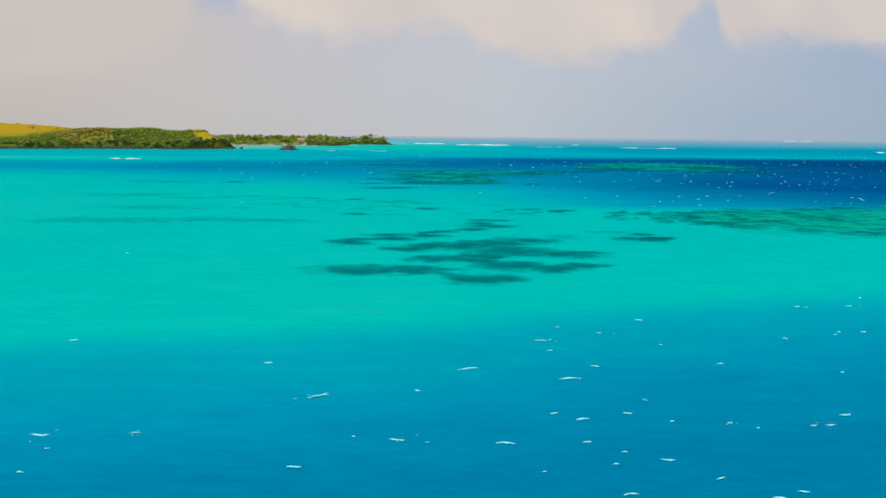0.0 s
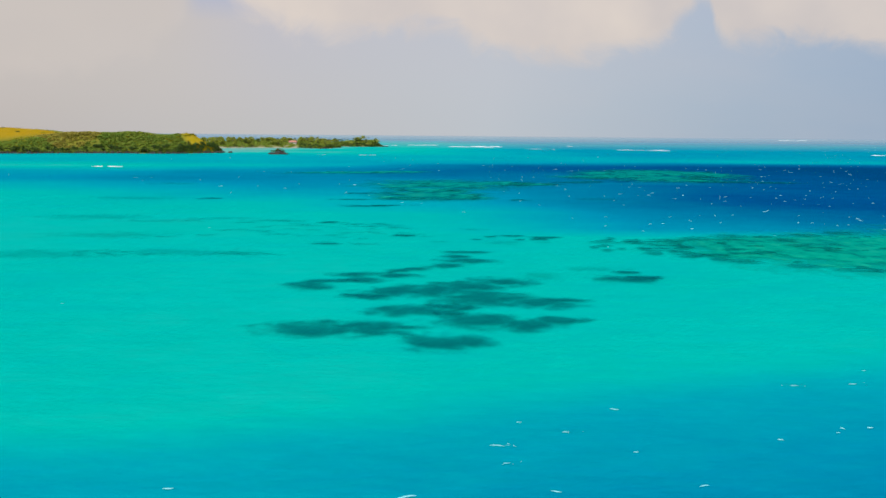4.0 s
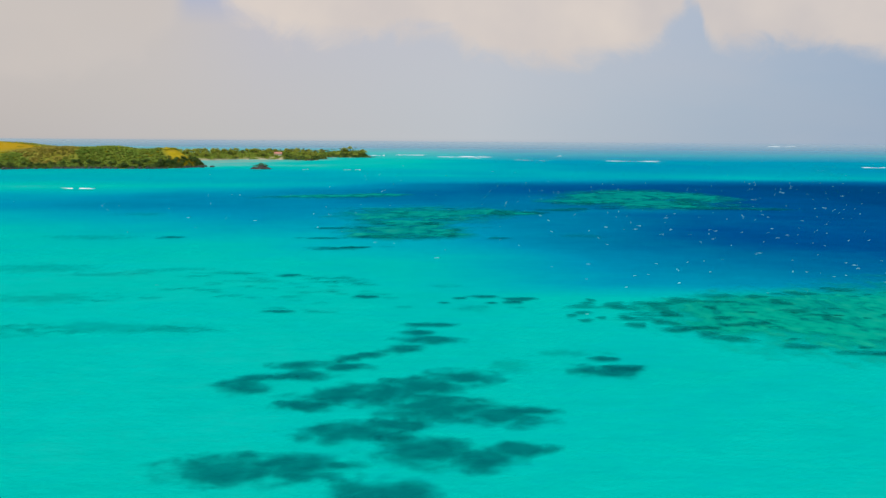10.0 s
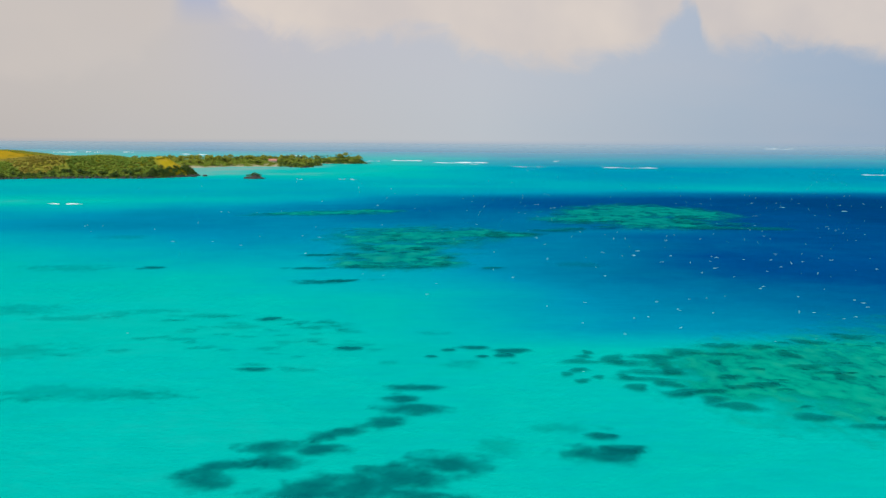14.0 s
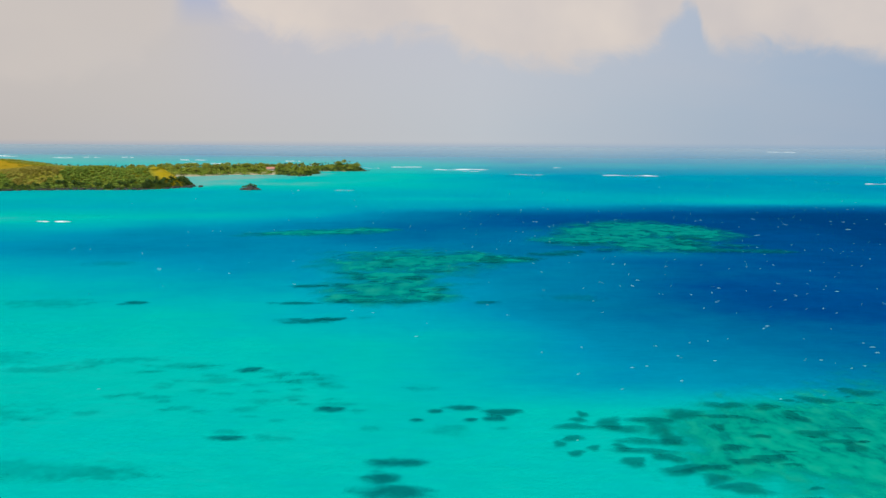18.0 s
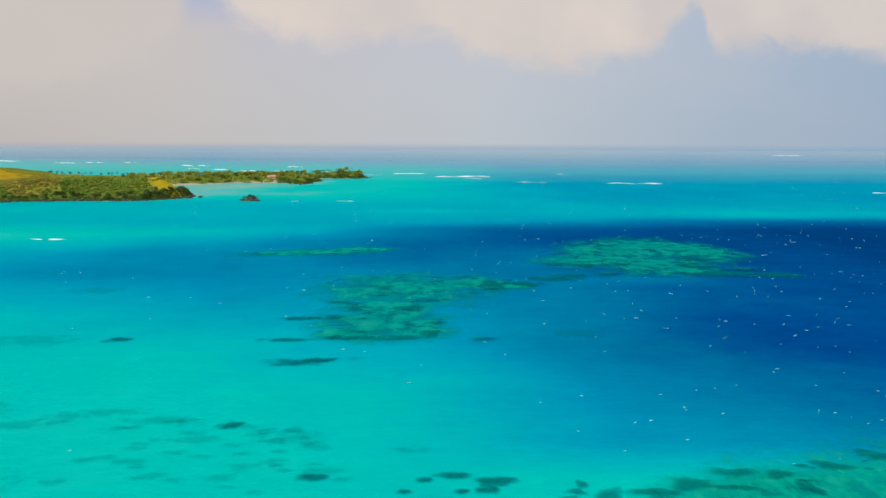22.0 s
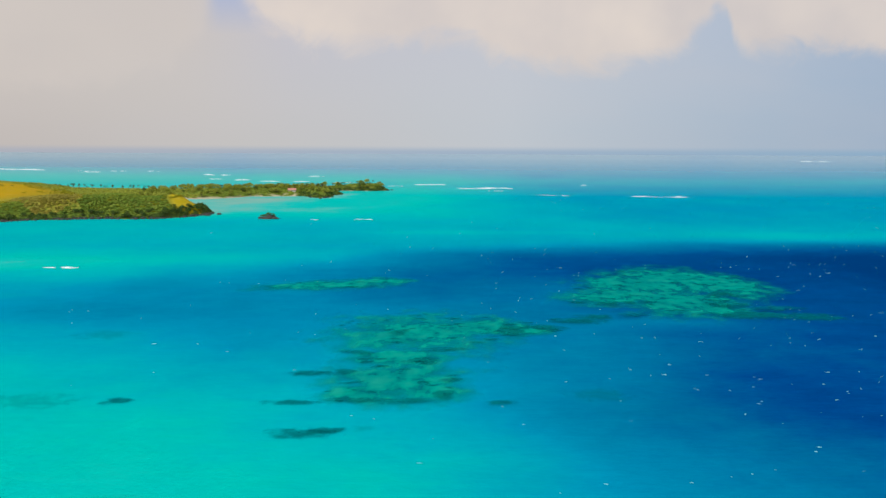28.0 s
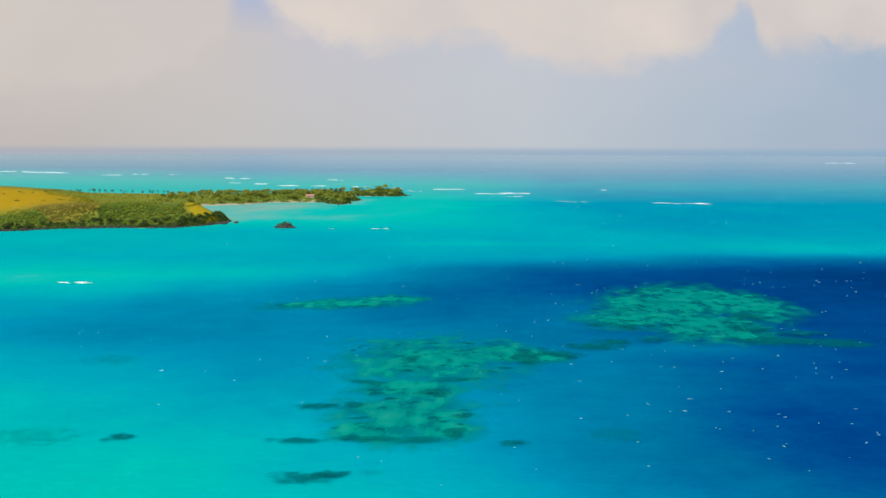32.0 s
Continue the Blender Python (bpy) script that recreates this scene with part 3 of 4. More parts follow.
# thin, pale growth
for cx, cy, rx, ry in ((20.1, 127.9, 3.2, 3.2), (30.2, 134.8, 5, 1.8), (17.6, 164.8, 3.6, 2.8), (26, 165.3, 2, 1), (11.1, 186.2, 3.6, 1.8), (-8.6, 191.8, 6, 3.6), (-2.4, 176.7, 4, 1.6),
                       (-5.8, 187.2, 3.6, 1.8), (-36, 200.5, 8, 2.6), (-57.7, 202.1, 5, 3), (-49.5, 205.4, 6.4, 2.2), (-66, 198, 10, 2.6), (-26.8, 190.7, 4.4, 2.4), (-15.9, 178.5, 3.6, 1.8),
                       (-44, 149, 15, 4.4), (-32, 148.2, 6, 2), (-66, 146, 14, 5), (-66, 172, 14, 5), (-84, 206, 14, 6), (-95, 262, 14, 6), (-108, 333, 11, 6), (-4.3, 245, 3, 1.9), (57.8, 272, 8, 5)):
    bed("sparse_seagrass", [(cx, cy, rx, ry)], 0.6, 0.06, SPARSE_BED, "thin pale seagrass spread in streaks over sand", "seagrass", "sparse seagrass patches",
        fray=1.1, size=3.0, seed=int(abs(cx * 5 + cy)))
rng = random.Random(61)
for _ in range(46):
    cx, cy, r = rng.gauss(-24, 14), rng.gauss(182, 11), rng.uniform(0.7, 1.7)
    bed("weed_tuft", [(cx, cy, 1.7 * r, 0.9 * r)], 0.35, 0.06, SPARSE_BED, "little thin tuft of seagrass on pale sand", "seagrass", "seagrass tufts",
        fray=0.7, size=1.6, seed=rng.randrange(999))


def reef(blobs, cell, rise, count, big, label, seed, fray=0.55, size=9.0, heads=(), mat=None):
    """A reef: its flat, and the dark coral heads (east, north, half width, half depth) that grow on and round it."""
    base = new("coral_reef")
    base.location = (blobs[0][0], blobs[0][1], 0)
    bpy.context.view_layer.update()
    tagged(base, label, "coral reef", "coral reefs")
    me = bed_mesh("reef_flat", bed_grid(blobs, cell, rise, fray=fray, size=size, seed=seed), mat or REEF)
    top = part_of("reef_flat", me, None, base)
    top.matrix_parent_inverse = Matrix.Translation((-blobs[0][0], -blobs[0][1], 0))
    rng = random.Random(seed)
    spots = list(heads)
    lo_x, hi_x = min(e[0] - max(e[2:4]) for e in blobs), max(e[0] + max(e[2:4]) for e in blobs)
    lo_y, hi_y = min(e[1] - max(e[2:4]) for e in blobs), max(e[1] + max(e[2:4]) for e in blobs)
    while len(spots) < count + len(heads):
        x, y = rng.uniform(lo_x, hi_x), rng.uniform(lo_y, hi_y)
        m = max(float(ellipse(x, y, *e)) for e in blobs) + 0.5 * float(fbm(np.float64(x / size), np.float64(y / size), seed))
        if m > 0.03 and float(value_noise(np.float64(x / 11), np.float64(y / 7), seed + 5)) > rng.uniform(0.2, 0.75):
            r = big * rng.uniform(0.45, 1.25)
            spots.append((x, y, r * rng.uniform(1.1, 1.9), r * rng.uniform(0.5, 0.8)))
    for x, y, rx, ry in spots:
        h = part_of("coral_head", HEADS[rng.randrange(8)], None, base)
        h.location = (x - blobs[0][0], y - blobs[0][1], rise * 0.45)
        h.rotation_euler = (0, 0, rng.uniform(-0.2, 0.2) + (math.pi if rng.random() < 0.5 else 0))
        h.scale = (rx, ry, 0.4 * math.sqrt(rx * ry))
    return base


RIM_HEADS = ((37.4, 166, 3.2, 2.1), (36.7, 160.9, 2.6, 1.4), (34.3, 158.6, 1.8, 1.3), (36.3, 155.1, 2, 1.3), (39.3, 157, 1.7, 1.3), (40.5, 171.8, 1.6, 1.6), (39.1, 169.1, 2.2, 1.2), (44.3, 167.3, 3.4, 3.1),
             (46, 164.8, 4.4, 2.3), (51.5, 168.8, 4.6, 1.9), (51.9, 165.3, 3.4, 3), (58.3, 171.8, 4.6, 2.6), (48.7, 159.3, 5.6, 2), (52.3, 160.4, 3.2, 2), (46.9, 155.7, 5.8, 1.6), (43.8, 157.3, 1.8, 1.5),
             (44.1, 151.8, 2.9, 1.9), (50, 153.2, 2.4, 2.2), (50.4, 149, 4.4, 1.9), (54.3, 149.4, 4.4, 1.3), (54.4, 146, 3.2, 1.9), (57.2, 142.8, 4.6, 2), (66, 138.5, 4.5, 1.6), (75, 134.5, 5.5, 1.7), (87, 131, 6, 1.8))
FLAT_HEADS = ((66.9, 176, 4.2, 2.6), (74.3, 175.5, 2.6, 2.6), (85, 179, 4.6, 1.8), (96, 183, 5, 1.8), (65.2, 170.4, 4.6, 1.3), (62, 165.7, 2, 1.7), (67.3, 161.5, 2.2, 1.4), (76.7, 162.7, 3.8, 2.2),
              (79.4, 159.2, 4, 1.4), (80.4, 156.9, 2.8, 2), (77.3, 170.5, 2.2, 3.2), (65.2, 152.8, 2.8, 2.3), (61, 151.7, 3.6, 1.4), (61.4, 157, 3.8, 1.3))
reef([(108, 158, 48, 29, 4), (80, 154, 26, 19, -25), (68, 160, 17, 15, -10), (76, 170, 18, 9, 12), (60, 152, 9, 7, -20), (140, 165, 45, 34)], 0.9, 0.25, 130, 1.15,
     "green coral reef on the flat, mottled with dark coral heads", 11, fray=0.42, size=8, mat=REEF_NEAR,
     heads=RIM_HEADS + FLAT_HEADS)
reef([(3, 340, 30, 31), (32, 350, 18, 17, -25), (46, 344, 10, 7, -15), (2, 284, 20, 22), (10, 276, 12, 14), (-8, 272, 10, 9), (0, 308, 17, 14)], 1.3, 0.35, 70, 1.9,
     "broad green coral reef ringed by deep blue water", 23, fray=0.75, size=10,
     heads=((-8, 264.4, 9, 2.6), (6, 264.2, 10, 2.6), (15, 270, 4.6, 4), (17, 283, 3, 3), (-15, 290, 5, 3), (-14, 312, 6, 3), (8, 303, 7, 3.4), (40, 347, 6, 4), (-2, 339, 4.5, 5), (14, 316, 8, 3)))
reef([(127, 450, 34, 42), (92, 412, 29, 21, 35), (118, 398, 32, 29), (150, 440, 22, 36), (104, 440, 26, 26, 40)], 1.5, 0.4, 50, 2.4,
     "green coral reef standing beside the deep blue channel", 37, fray=0.8, size=13,
     heads=((134, 391, 11, 6), (89, 370, 7, 5), (84, 392, 8, 5), (139, 416, 9, 6), (152, 384, 12, 5)))
reef([(-44, 433, 32, 13, 12), (-20, 444, 18, 10, 10), (-62, 428, 14, 8)], 1.6, 0.3, 5, 2.0, "narrow strip of pale green coral reef under blue water", 41, fray=0.9, size=10)
for blobs in ([(39.5, 343, 9, 6), (51, 348.5, 8, 5)], [(65, 360, 11, 5), (74, 366.5, 8, 5.4)], [(143, 373, 26, 7), (160, 369, 14, 4.5)], [(30.8, 264.3, 4.6, 1.9)]):
    bed("seagrass_ridge", blobs, 0.9, 0.5, GRASS_BED, "dark weedy ridge in blue water between two coral reefs", "seagrass", "weedy ridges", fray=0.8, size=5.0, seed=43)


# ---- foam ----
def foam_mesh(name, bits, seed, mat=FOAM):
    """Torn ridges of foam: (east, north, length, breadth, height, turn) each."""
    rng = random.Random(seed)
    v, f, e = [], [], []
    for cx, cy, ln, br, ht, turn in bits:
        n = 7
        o = len(v)
        c, s = math.cos(turn), math.sin(turn)
        for k in range(n):
            q = k / (n - 1) * 2 - 1
            w = br * (1 - q * q * 0.8) * rng.uniform(0.5, 1.2)
            bend = br * 0.6 * math.sin(q * 2.1 + seed + cx)
            for j, z in ((-1, 0.02), (-0.3, 1.0), (0.4, 0.7), (1, 0.02)):
                px, py = q * ln / 2 + rng.uniform(-0.04, 0.04) * ln, j * w / 2 + bend
                v.append((cx + px * c - py * s, cy + px * s + py * c, 0.05 + ht * z * (1 - q * q) * rng.uniform(0.6, 1.0)))
                e.append((1 - abs(q) ** 3) * (0.25 if abs(j) == 1 else 1.0))
        for k in range(n - 1):
            for j in range(3):
                a = o + 4 * k + j
                f.append((a, a + 4, a + 5, a + 1))
    return sheet_mesh(name, np.array(v), np.array(f), mat, edge=e)


rng = random.Random(8)
near_caps, small_caps = [], []
while len(near_caps) < 38 or len(small_caps) < 760:
    y = rng.uniform(24, 90) if rng.random() < 0.12 else 90 + 1400 * rng.random() ** 1.6
    x = rng.uniform(-0.75, 0.75) * (y + 30)
    d = float(sea_depth(np.float64(x), np.float64(y)))
    if rng.random() > (d - 0.22) * 1.7 and rng.random() > 0.02 or float(shore(np.float64(x), np.float64(y))) < 15 or (x < 0.05 * y and y > 110 and rng.random() < 0.6):
        continue
    turn = rng.gauss(0.03, 0.11)
    if y < 110 and len(near_caps) < 38:
        ln = rng.uniform(0.25, 0.7) if rng.random() < 0.75 else rng.uniform(0.8, 1.4)
        near_caps.append((x, y, ln, ln * rng.uniform(0.10, 0.22), 0.05, turn))
    elif len(small_caps) < 760:
        ln = (rng.uniform(0.35, 0.9) if rng.random() < 0.9 else rng.uniform(1.0, 1.8)) * (1 + y / 1500)
        small_caps.append((x, y, ln, ln * rng.uniform(0.12, 0.2), 0.06 + 0.0002 * y, turn))
for k, cap in enumerate(near_caps):
    x, y, ln, br, ht, turn = cap
    w = tagged(new("whitecap"), "small torn white crest on the ruffled blue water", "whitecap", "whitecaps")
    w.location = (x, y, 0)
    part_of("foam_fleck", foam_mesh("foam_fleck", [(0, 0, ln, br, ht, turn)], k), None, w)
    for _ in range(rng.randrange(2, 6)):
        s = ln * rng.uniform(0.08, 0.35)
        fleck = (rng.gauss(0.2, 0.9) * ln, rng.gauss(0, 0.5) * ln, s, s * rng.uniform(0.2, 0.4), ht * 0.4, turn + rng.gauss(0, 0.4))
        part_of("foam_fleck", foam_mesh("foam_fleck", [fleck], k + 50), None, w)
tagged(new("whitecaps", foam_mesh("whitecaps", small_caps, 99)), "scattered small white wave crests over the blue lagoon", "whitecap", kind="stuff")

# surf on the reefs
SURF = [(-1167, 1998, 66, 10), (-1029, 1941, 125, 11), (-837, 1829, 60, 7), (-774, 1871, 40, 6), (-695, 1882, 30, 6), (-493, 1698, 58, 10), (-446, 1515, 34, 7), (-382, 1481, 42, 7),
        (-290, 1434, 70, 8), (-269, 1649, 30, 9), (-180, 1410, 30, 6), (-107, 1367, 26, 6), (-79, 1300, 22, 5), (-21, 1350, 48, 8), (65, 1252, 70, 8), (75, 1190, 20, 4), (147, 1099, 40, 3),
        (285, 1080, 52, 7), (-200, 479, 18, 3.2), (230, 1355, 12, 5), (520, 905, 30, 5), (1500, 3300, 120, 14), (-110, 752, 8, 1.2), (-65, 755, 14, 1.6)]
for k, (x, y, ln, ht) in enumerate(SURF):
    w = tagged(new("breaker"), "long white line of surf breaking over the reef", "surf", "breakers")
    w.location = (x, y, 0)
    for j in range(5):
        crest = (rng.uniform(-0.5, 0.5) * ln, rng.uniform(-0.12, 0.12) * ln, ln * rng.uniform(0.25, 0.6), 0.8 * ht * rng.uniform(0.35, 0.8), 0.14 * ht * rng.uniform(0.3, 1), rng.gauss(-0.05, 0.1))
        part_of("foam_crest", foam_mesh("foam_crest", [crest], 5 * k + j + 200, SURF_FOAM), None, w)


# ---- vegetation ----
def clump(v, f, c, r, rng, sprays, flat=1.0):
    """Ragged leaf sprays round a centre."""
    for _ in range(sprays):
        d = Vector((rng.gauss(0, 1), rng.gauss(0, 1), abs(rng.gauss(0, 0.7)) - 0.15)).normalized() * r * rng.uniform(0.55, 1.0)
        d.z *= flat
        p = c + d
        n = (d.normalized() + Vector((rng.gauss(0, 0.25), rng.gauss(0, 0.25), 1.1))).normalized()
        a = n.cross(Vector((rng.gauss(0, 1), rng.gauss(0, 1), rng.gauss(0, 1)))).normalized()
        b = n.cross(a)
        s = r * rng.uniform(0.35, 0.6)
        o = len(v)
        up = d.normalized() * s * 0.35
        v += [p - a * s, p + b * s * 0.6 + up, p + a * s, p - b * s * 0.6 - up * 0.2]
        f += [(o, o + 1, o + 2), (o, o + 2, o + 3)]


def as_mesh(name, v, f, mat):
    me = bpy.data.meshes.new(name)
    me.from_pydata([tuple(p) for p in v], [], f)
    me.materials.append(mat)
    return me


def tube(v, f, a, b, ra, rb, sides=6):
    o = len(v)
    d = (b - a).normalized()
    s = d.orthogonal().normalized()
    t = d.cross(s)
    for p, r in ((a, ra), (b, rb)):
        v += [p + (s * math.cos(2 * math.pi * k / sides) + t * math.sin(2 * math.pi * k / sides)) * r for k in range(sides)]
    f += [(o + k, o + (k + 1) % sides, o + sides + (k + 1) % sides, o + sides + k) for k in range(sides)]


def broadleaf(seed, mat, height, spread, label):
    rng = random.Random(seed)
    tree = tagged(new("tree"), label, "tree", "shore trees")
    v, f = [], []
    fork = Vector((rng.uniform(-0.3, 0.3), rng.uniform(-0.3, 0.3), height * 0.35))
    tube(v, f, Vector((0, 0, -0.5)), fork, 0.045 * height, 0.03 * height)
    lv, lf = [], []
    for k in range(9):
        a = k * 2.4 + rng.uniform(-0.4, 0.4)
        rr = spread * math.sqrt((k + 0.5) / 9)
        end = Vector((rr * math.cos(a), rr * math.sin(a), height * (0.88 - 0.45 * (rr / spread) ** 2) * rng.uniform(0.85, 1.05)))
        tube(v, f, fork, end, 0.02 * height, 0.006 * height, 4)
        clump(lv, lf, end, spread * rng.uniform(0.38, 0.55), rng, 26)
    part_of("trunk", as_mesh("trunk", v, f, BARK), None, tree, "grey-brown trunk with spreading limbs")
    part_of("crown", as_mesh("crown", lv, lf, mat), None, tree)
    return tree


def palm(seed, height):
    rng = random.Random(seed)
    tree = tagged(new("palm_tree"), "tall coconut palm with a slim grey trunk and drooping fronds", "palm", "coconut palms")
    v, f = [], []
    p = Vector((0, 0, -0.5))
    lean = Vector((rng.uniform(-0.12, 0.12), rng.uniform(-0.12, 0.12), 1))
    for k in range(4):
        q = p + lean * height / 4 + Vector((rng.uniform(-0.2, 0.2), rng.uniform(-0.2, 0.2), 0))
        tube(v, f, p, q, 0.24 - 0.03 * k, 0.21 - 0.03 * k)
        p = q
    part_of("trunk", as_mesh("trunk", v, f, BARK), None, tree, "slim ringed grey trunk")
    lv, lf = [], []
    for k in range(15):
        a = k * 2.4
        tilt = rng.uniform(-0.1, 0.9)
        side = Vector((-math.sin(a), math.cos(a), 0))
        for s in range(5):
            q = s / 4
            r = 3.6 * q
            c = p + Vector((math.cos(a) * r, math.sin(a) * r, tilt * 1.7 * q * 2 - 3.4 * q * q))
            w = 0.75 * (1 - (q * 2 - 0.9) ** 2 * 0.75)
            row = (c - side * w - Vector((0, 0, 0.35 * w)), c, c + side * w - Vector((0, 0, 0.35 * w)))
            o = len(lv)
            lv += row
            if s:
                lf += [(o - 3, o - 2, o + 1, o), (o - 2, o - 1, o + 2, o + 1)]
    part_of("crown", as_mesh("crown", lv, lf, PALM_LEAF), None, tree)
    return tree


def ground_z(x, y):
    return float(land_height(np.float64(x), np.float64(y)))


def inland(x, y):
    return -float(shore(np.float64(x), np.float64(y)))


def patchy(x, y, scale, seed):
    return float(value_noise(np.float64(x / scale), np.float64(y / scale), seed))


def tawny_at(x, y):
    return max(float(ellipse(x, y, -505, 835, 155, 118, -22)), float(ellipse(x, y, -236, 790, 22, 23, 20)))


DARK, OLIVE = "dark green broadleaf tree crowding the rocky shore", "olive green broadleaf tree on low land behind the beach"
kinds = {"dark": [broadleaf(k, LEAF_DARK, 7.5, 3.6, DARK) for k in (1, 2, 3)], "olive": [broadleaf(k, LEAF_OLIVE, 8.5, 4.4, OLIVE) for k in (4, 5, 6)],
         "palm": [palm(k, 11.5) for k in (7, 8, 9)]}
used = set()


def plant(kind, x, y, scale, rng):
    k = rng.randrange(3)
    m = Matrix.Translation((x, y, ground_z(x, y) - 0.2)) @ Matrix.Rotation(rng.uniform(0, 6.28), 4, "Z") @ Matrix.Scale(scale, 4)
    if (kind, k) not in used:
        used.add((kind, k))
        kinds[kind][k].matrix_basis = m
    else:
        copy_thing(kinds[kind][k], m).scale = (scale,) * 3


rng = random.Random(15)
count = 0
while count < 110:  # belt on the headland's shore
    x, y = rng.uniform(-470, -205), rng.uniform(690, 860)
    s = -float(shore(np.float64(x), np.float64(y)))
    if 2 < s < 13 and y < 800 + 0.2 * (x + 300) + 30 and tawny_at(x, y) < 0.1:
        low = 0.32 if -340 > x or x > -225 else 0.4
        plant("dark", x, y, rng.uniform(low, low + 0.28), rng)
        count += 1
count = 0
while count < 170:  # woods round the bay and on the point
    x, y = rng.uniform(-380, -80), rng.uniform(1000, 1235)
    s = -float(backland(np.float64(x), np.float64(y))) - 2
    if s > 3 and y < 1130 + 0.5 * (x + 330):
        plant("olive" if rng.random() < 0.85 else "dark", x, y, rng.uniform(0.55, 0.9), rng)
        count += 1
count = 0
while count < 210:  # palms on the ocean side
    x = rng.uniform(-620, -100)
    y = rng.uniform(1080, 1215)
    s = -float(backland(np.float64(x), np.float64(y)))
    if 5 < s < 34:
        plant("palm", x, y, rng.uniform(0.36, 0.62), rng)
        count += 1


def thicket(name, n, box, keep, size, mat, label, seed, sprays=22, flat=0.3):
    """Low growth, too thick to count: ragged sprays round each bush."""
    rng = random.Random(seed)
    at = []
    while len(at) < n:
        x, y = rng.uniform(box[0], box[1]), rng.uniform(box[2], box[3])
        if keep(x, y):
            at.append((x, y))
    at = np.repeat(np.array(at), sprays, 0)
    dice = np.random.RandomState(seed)
    r = np.repeat(size * dice.uniform(0.5, 1.3, n), sprays)
    d = dice.normal(0, 1, (len(at), 3)) * (1, 1, 0.7)
    d[:, 2] = np.abs(d[:, 2]) - 0.15
    d /= np.linalg.norm(d, axis=1)[:, None]
    out = d.copy()
    d *= (r * dice.uniform(0.3, 1.0, len(at)))[:, None]
    d[:, 2] *= flat
    p = np.c_[at, land_height(at[:, 0], at[:, 1]) + 0.1 * r] + d
    up = out + dice.normal(0, 0.2, out.shape) + (0, 0, 1.3)
    up /= np.linalg.norm(up, axis=1)[:, None]
    a = np.cross(up, dice.normal(0, 1, up.shape))
    a /= np.linalg.norm(a, axis=1)[:, None]
    b = np.cross(up, a)
    s = (r * dice.uniform(0.3, 0.5, len(at)))[:, None]
    v = np.stack([p - a * s, p + b * s * 0.7 + out * s * 0.25, p + a * s, p - b * s * 0.7], 1).reshape(-1, 3)
    o = 4 * np.arange(len(at))[:, None]
    tagged(new(name, as_mesh(name, v, (o + np.arange(4)).tolist(), mat)), label, "scrub", kind="stuff")


def browned(x, y):
    return float(ellipse(x, y, -356, 772, 32, 26)) + 0.5 * patchy(x, y, 9, 6) - 0.25 > 0


thicket("scrub", 4200, (-480, -205, 700, 960), lambda x, y: inland(x, y) > 5 and tawny_at(x, y) < 0.05 and y > 805 and not browned(x, y), 1.9, LEAF_OLIVE,
        "olive scrub covering the low plateau behind the shore hills", 51)
thicket("slope_scrub", 4200, (-480, -205, 700, 830), lambda x, y: inland(x, y) > 5 and tawny_at(x, y) < 0.05 and not browned(x, y), 2.0, LEAF_GREEN,
        "green scrub on the seaward slope of the hills", 57)
thicket("brown_scrub", 1100, (-410, -305, 730, 815), lambda x, y: inland(x, y) > 10 and browned(x, y), 1.7, LEAF_BROWN, "dry brownish scrub on a knoll above the shore", 58)
thicket("shore_scrub", 2400, (-640, -205, 690, 900), lambda x, y: 1.0 < inland(x, y) < 3 + 10 * patchy(x, y, 35, 4) and y < 830 and tawny_at(x, y) < 0.25, 1.9, LEAF_DARK, "dark green bushes along the rocky shore", 52)
thicket("yellow_scrub", 800, (-480, -210, 700, 960), lambda x, y: inland(x, y) > 8 and tawny_at(x, y) < (0.6 if x > -300 else 0.35) and patchy(x, y, 30, 9) > (0.35 if x > -300 else 0.55), 1.9, LEAF_YELLOW,
        "yellow-green dry bushes between grass and scrub", 53)
thicket("woodland", 8000, (-800, -300, 940, 1180), lambda x, y: inland(x, y) > 5 and float(backland(np.float64(x), np.float64(y))) < -3 or (headland(x, y) < -60 and y > 960), 2.4, LEAF_OLIVE,
        "continuous olive green woodland behind the bay", 54)
thicket("point_woodland", 3000, (-330, -84, 1010, 1235), lambda x, y: inland(x, y) > 2.5, 2.6, LEAF_GREEN, "olive green woodland reaching down to the point", 56)
thicket("bluff_scrub", 900, (-250, -75, 1005, 1235), lambda x, y: 0.5 < inland(x, y) < 8 and (x > -185 or y > 1120), 2.6, LEAF_DARK,
        "dark green bushes hanging over the low bluffs of the point", 59, flat=0.9)
thicket("tip_scrub", 150, (-240, -203, 745, 815), lambda x, y: 0.3 < inland(x, y) < 9, 2.2, LEAF_DARK, "dark bushes clinging to the rocky tip of the headland", 60, flat=0.8)
thicket("hilltop_bushes", 26, (-640, -380, 780, 960), lambda x, y: tawny_at(x, y) > 0.2, 2.0, LEAF_DARK, "scattered dark bushes on the tawny grass hill", 55)


# ---- rocks ----
def rock_mesh(name, seed, rx, ry, rz):
    bm = bmesh.new()
    bmesh.ops.create_icosphere(bm, subdivisions=3, radius=1)
    off = Vector((seed * 3.7, seed * 1.3, seed * 0.7))
    for p in bm.verts:
        d = 1 + 0.45 * noise.fractal(p.co * 1.4 + off, 0.9, 2.0, 4)
        p.co = Vector((p.co.x * rx * d, p.co.y * ry * d, p.co.z * rz * d))
    me = bpy.data.meshes.new(name)
    bm.to_mesh(me)
    bm.free()
    me.materials.append(ROCK)
    return me


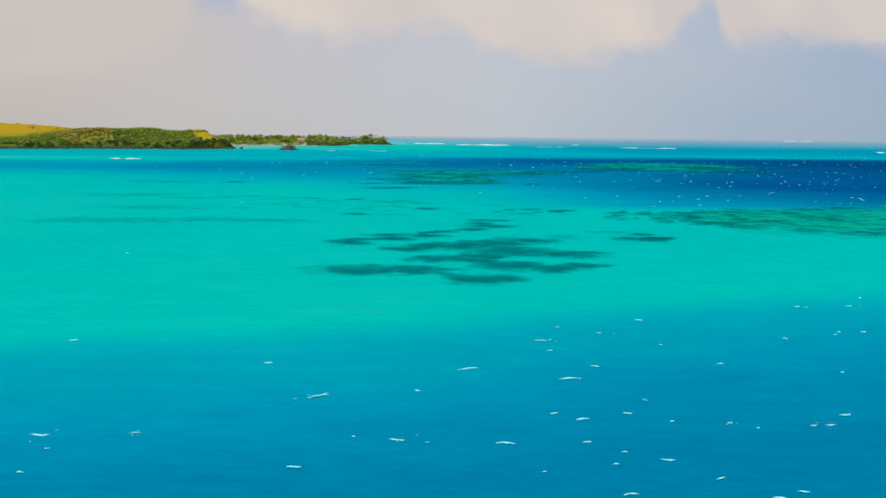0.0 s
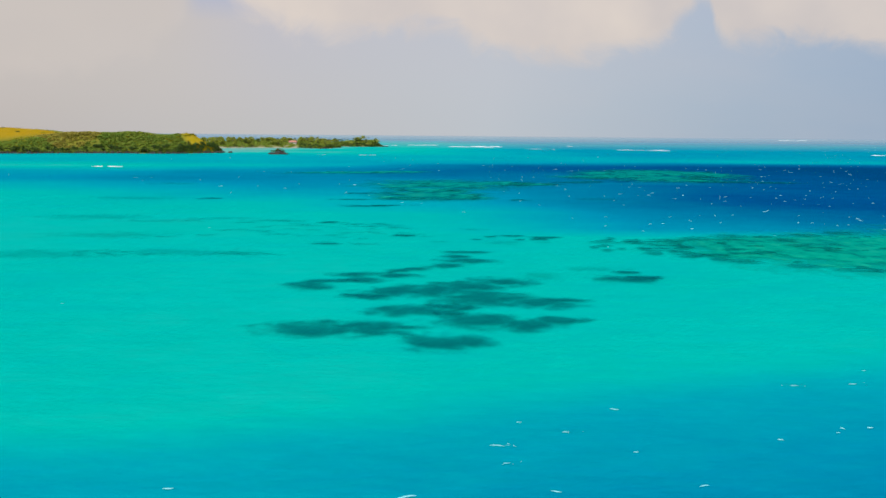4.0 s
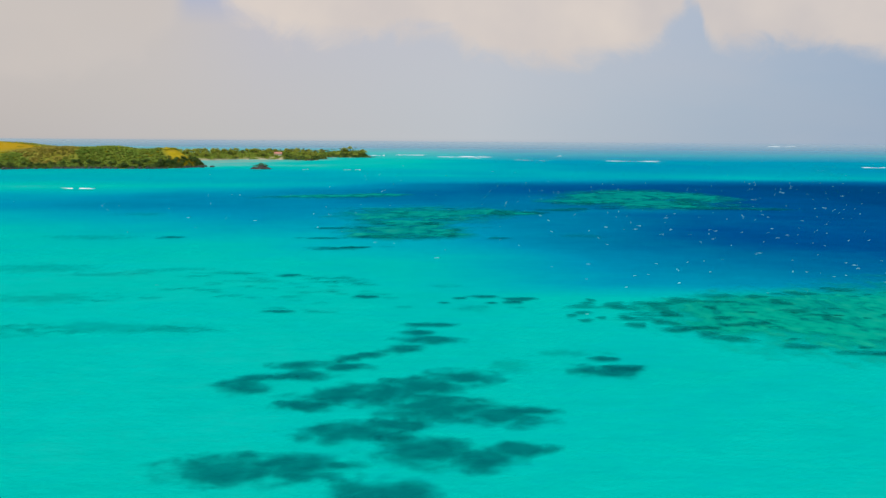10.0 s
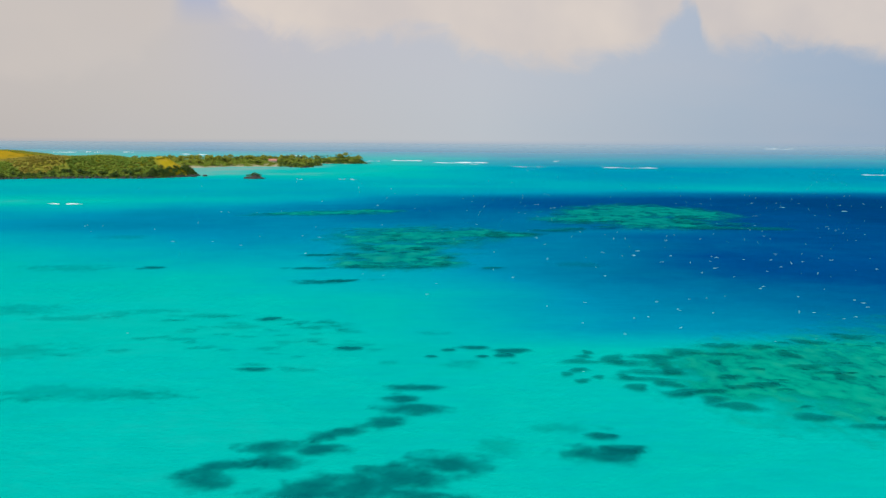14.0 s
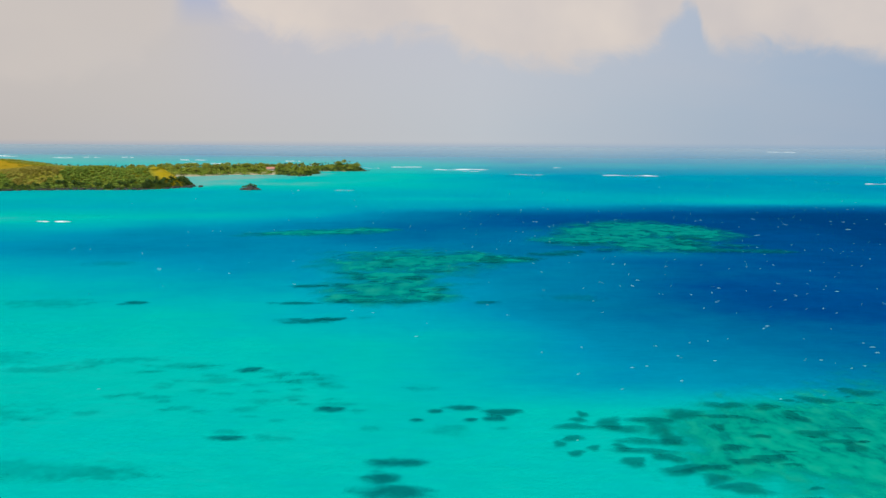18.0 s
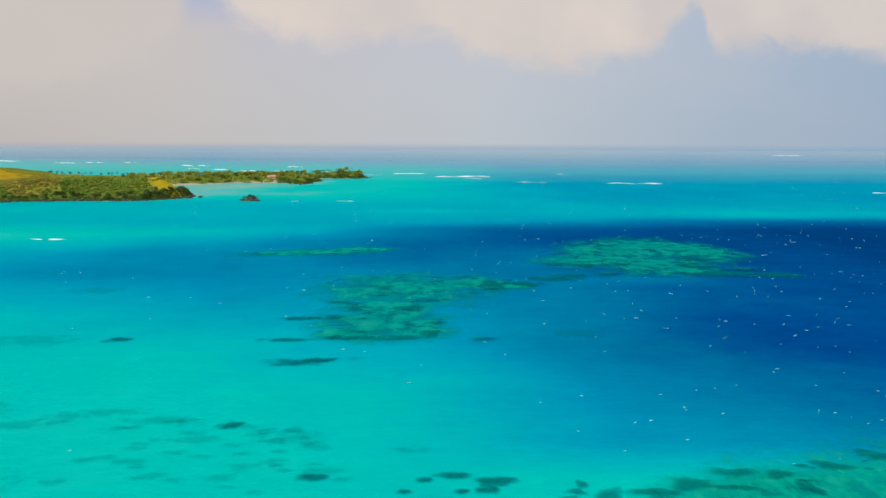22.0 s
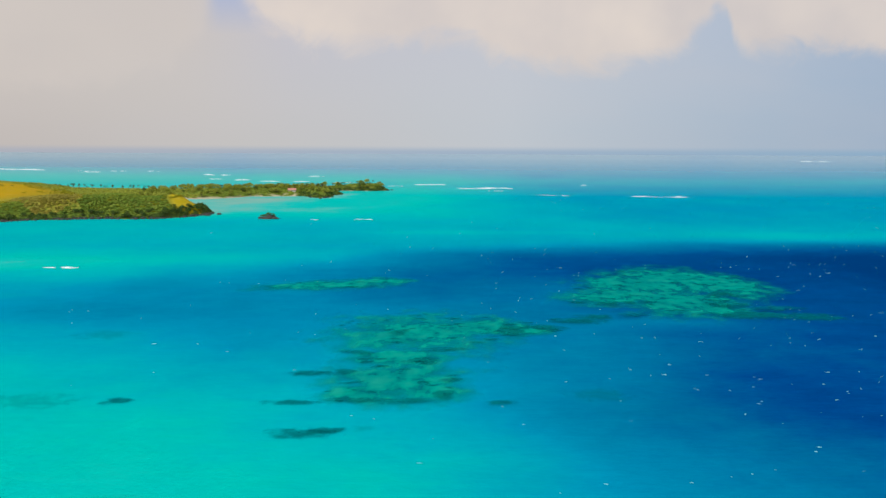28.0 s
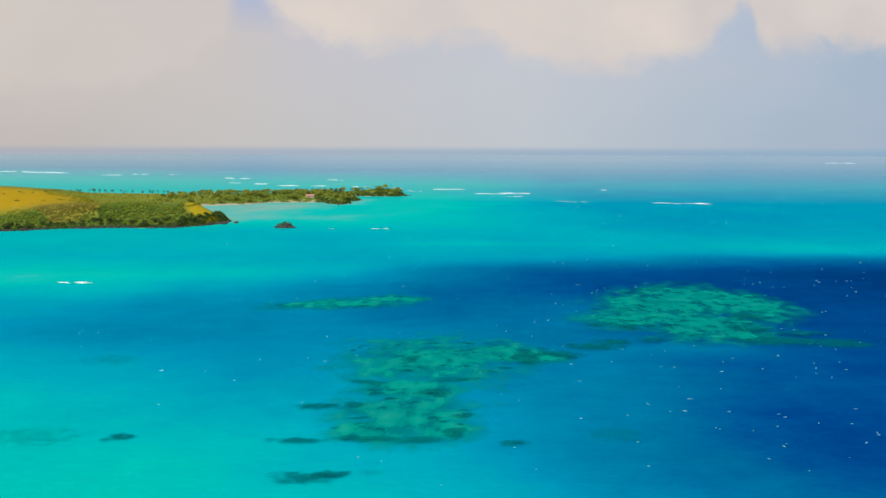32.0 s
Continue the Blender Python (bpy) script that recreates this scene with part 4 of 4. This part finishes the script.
BOULDERS = [rock_mesh("boulder", k, 2.6, 2.0, 1.5) for k in range(5)]
rng = random.Random(77)
count = 0
while count < 150:
    x, y = rng.uniform(-460, -203), rng.uniform(690, 850)
    if -2.5 < -inland(x, y) < 2.5 and y < 810:
        b = tagged(new("boulder", BOULDERS[rng.randrange(5)]), "dark weathered rock at the water's edge", "rock", "shore rocks")
        b.matrix_basis = Matrix.Translation((x, y, 0.2)) @ Matrix.Rotation(rng.uniform(0, 6.28), 4, "Z") @ Matrix.Scale(rng.uniform(0.5, 1.2), 4)
        count += 1
for cx, cy, n in ((-146, 1036, 22), (-86, 1190, 20), (-217, 788, 12)):
    for _ in range(n):
        b = tagged(new("boulder", BOULDERS[rng.randrange(5)]), "dark weathered rock at the water's edge", "rock", "shore rocks")
        b.matrix_basis = Matrix.Translation((cx + rng.gauss(-4, 5), cy + rng.gauss(0, 7), 0.3)) @ Matrix.Rotation(rng.uniform(0, 6.28), 4, "Z") @ Matrix.Scale(rng.uniform(0.5, 1.1), 4)
islet = tagged(new("islet"), "small dark rock islet topped with low bushes", "islet")
islet.location = (-152, 757, 0)
part_of("rock", rock_mesh("rock", 9, 10.0, 5, 2.1), None, islet)
side = part_of("rock", rock_mesh("rock", 12, 4.2, 3.0, 3.4), None, islet)
side.location = (1.5, 0.5, 0.4)
v, f = [], []
rng = random.Random(4)
for _ in range(22):
    x = rng.uniform(-6, 6)
    clump(v, f, Vector((x, rng.uniform(-2, 2), 2.8 + 2.4 * math.exp(-(((x - 1.5) / 3) ** 2)))), 1.2, rng, 14)
part_of("bushes", as_mesh("bushes", v, f, LEAF_DARK), None, islet, "dark green low bushes")


# ---- house on the beach ----
def box(name, sx, sy, sz, x, y, z, mat, parent, label=""):
    bm = bmesh.new()
    bmesh.ops.create_cube(bm, size=1)
    for p in bm.verts:
        p.co = Vector((p.co.x * sx + x, p.co.y * sy + y, p.co.z * sz + z))
    bmesh.ops.bevel(bm, geom=bm.edges[:], offset=min(sx, sy, sz) * 0.06, segments=1, affect="EDGES")
    return part(name, bm, mat, parent, label)


house = tagged(new("house"), "small pale beach house with a faded red pitched roof", "house")
house.matrix_basis = pose(-196, 1066, ground_z(-196, 1066) - 0.3, 0, 0, 6) @ Matrix.Scale(0.75, 4)
box("wall", 13, 7, 3.4, 0, 0, 1.7, WALL, house)
bm = bmesh.new()
ends = [[bm.verts.new((x, y, z)) for y, z in ((-4.6, 3.1), (0, 6.0), (4.6, 3.1), (4.6, 3.35), (0, 6.3), (-4.6, 3.35))] for x in (-7.2, 7.2)]
for k in range(6):
    bm.faces.new((ends[0][k], ends[0][(k + 1) % 6], ends[1][(k + 1) % 6], ends[1][k]))
bm.faces.new(ends[0][::-1]), bm.faces.new(ends[1])
bmesh.ops.recalc_face_normals(bm, faces=bm.faces[:])
part("roof", bm, ROOF, house, "faded red sheet roof")
box("door", 1.0, 0.14, 2.1, -1.0, -3.53, 1.3, WOOD, house)
for x in (-4.5, 2.2, 4.8):
    w = box("window", 1.5, 0.14, 1.2, x, -3.53, 1.9, WALL, house, "white framed window")
    box("pane", 1.2, 0.06, 0.9, x, -3.6, 1.9, GLASS, w)
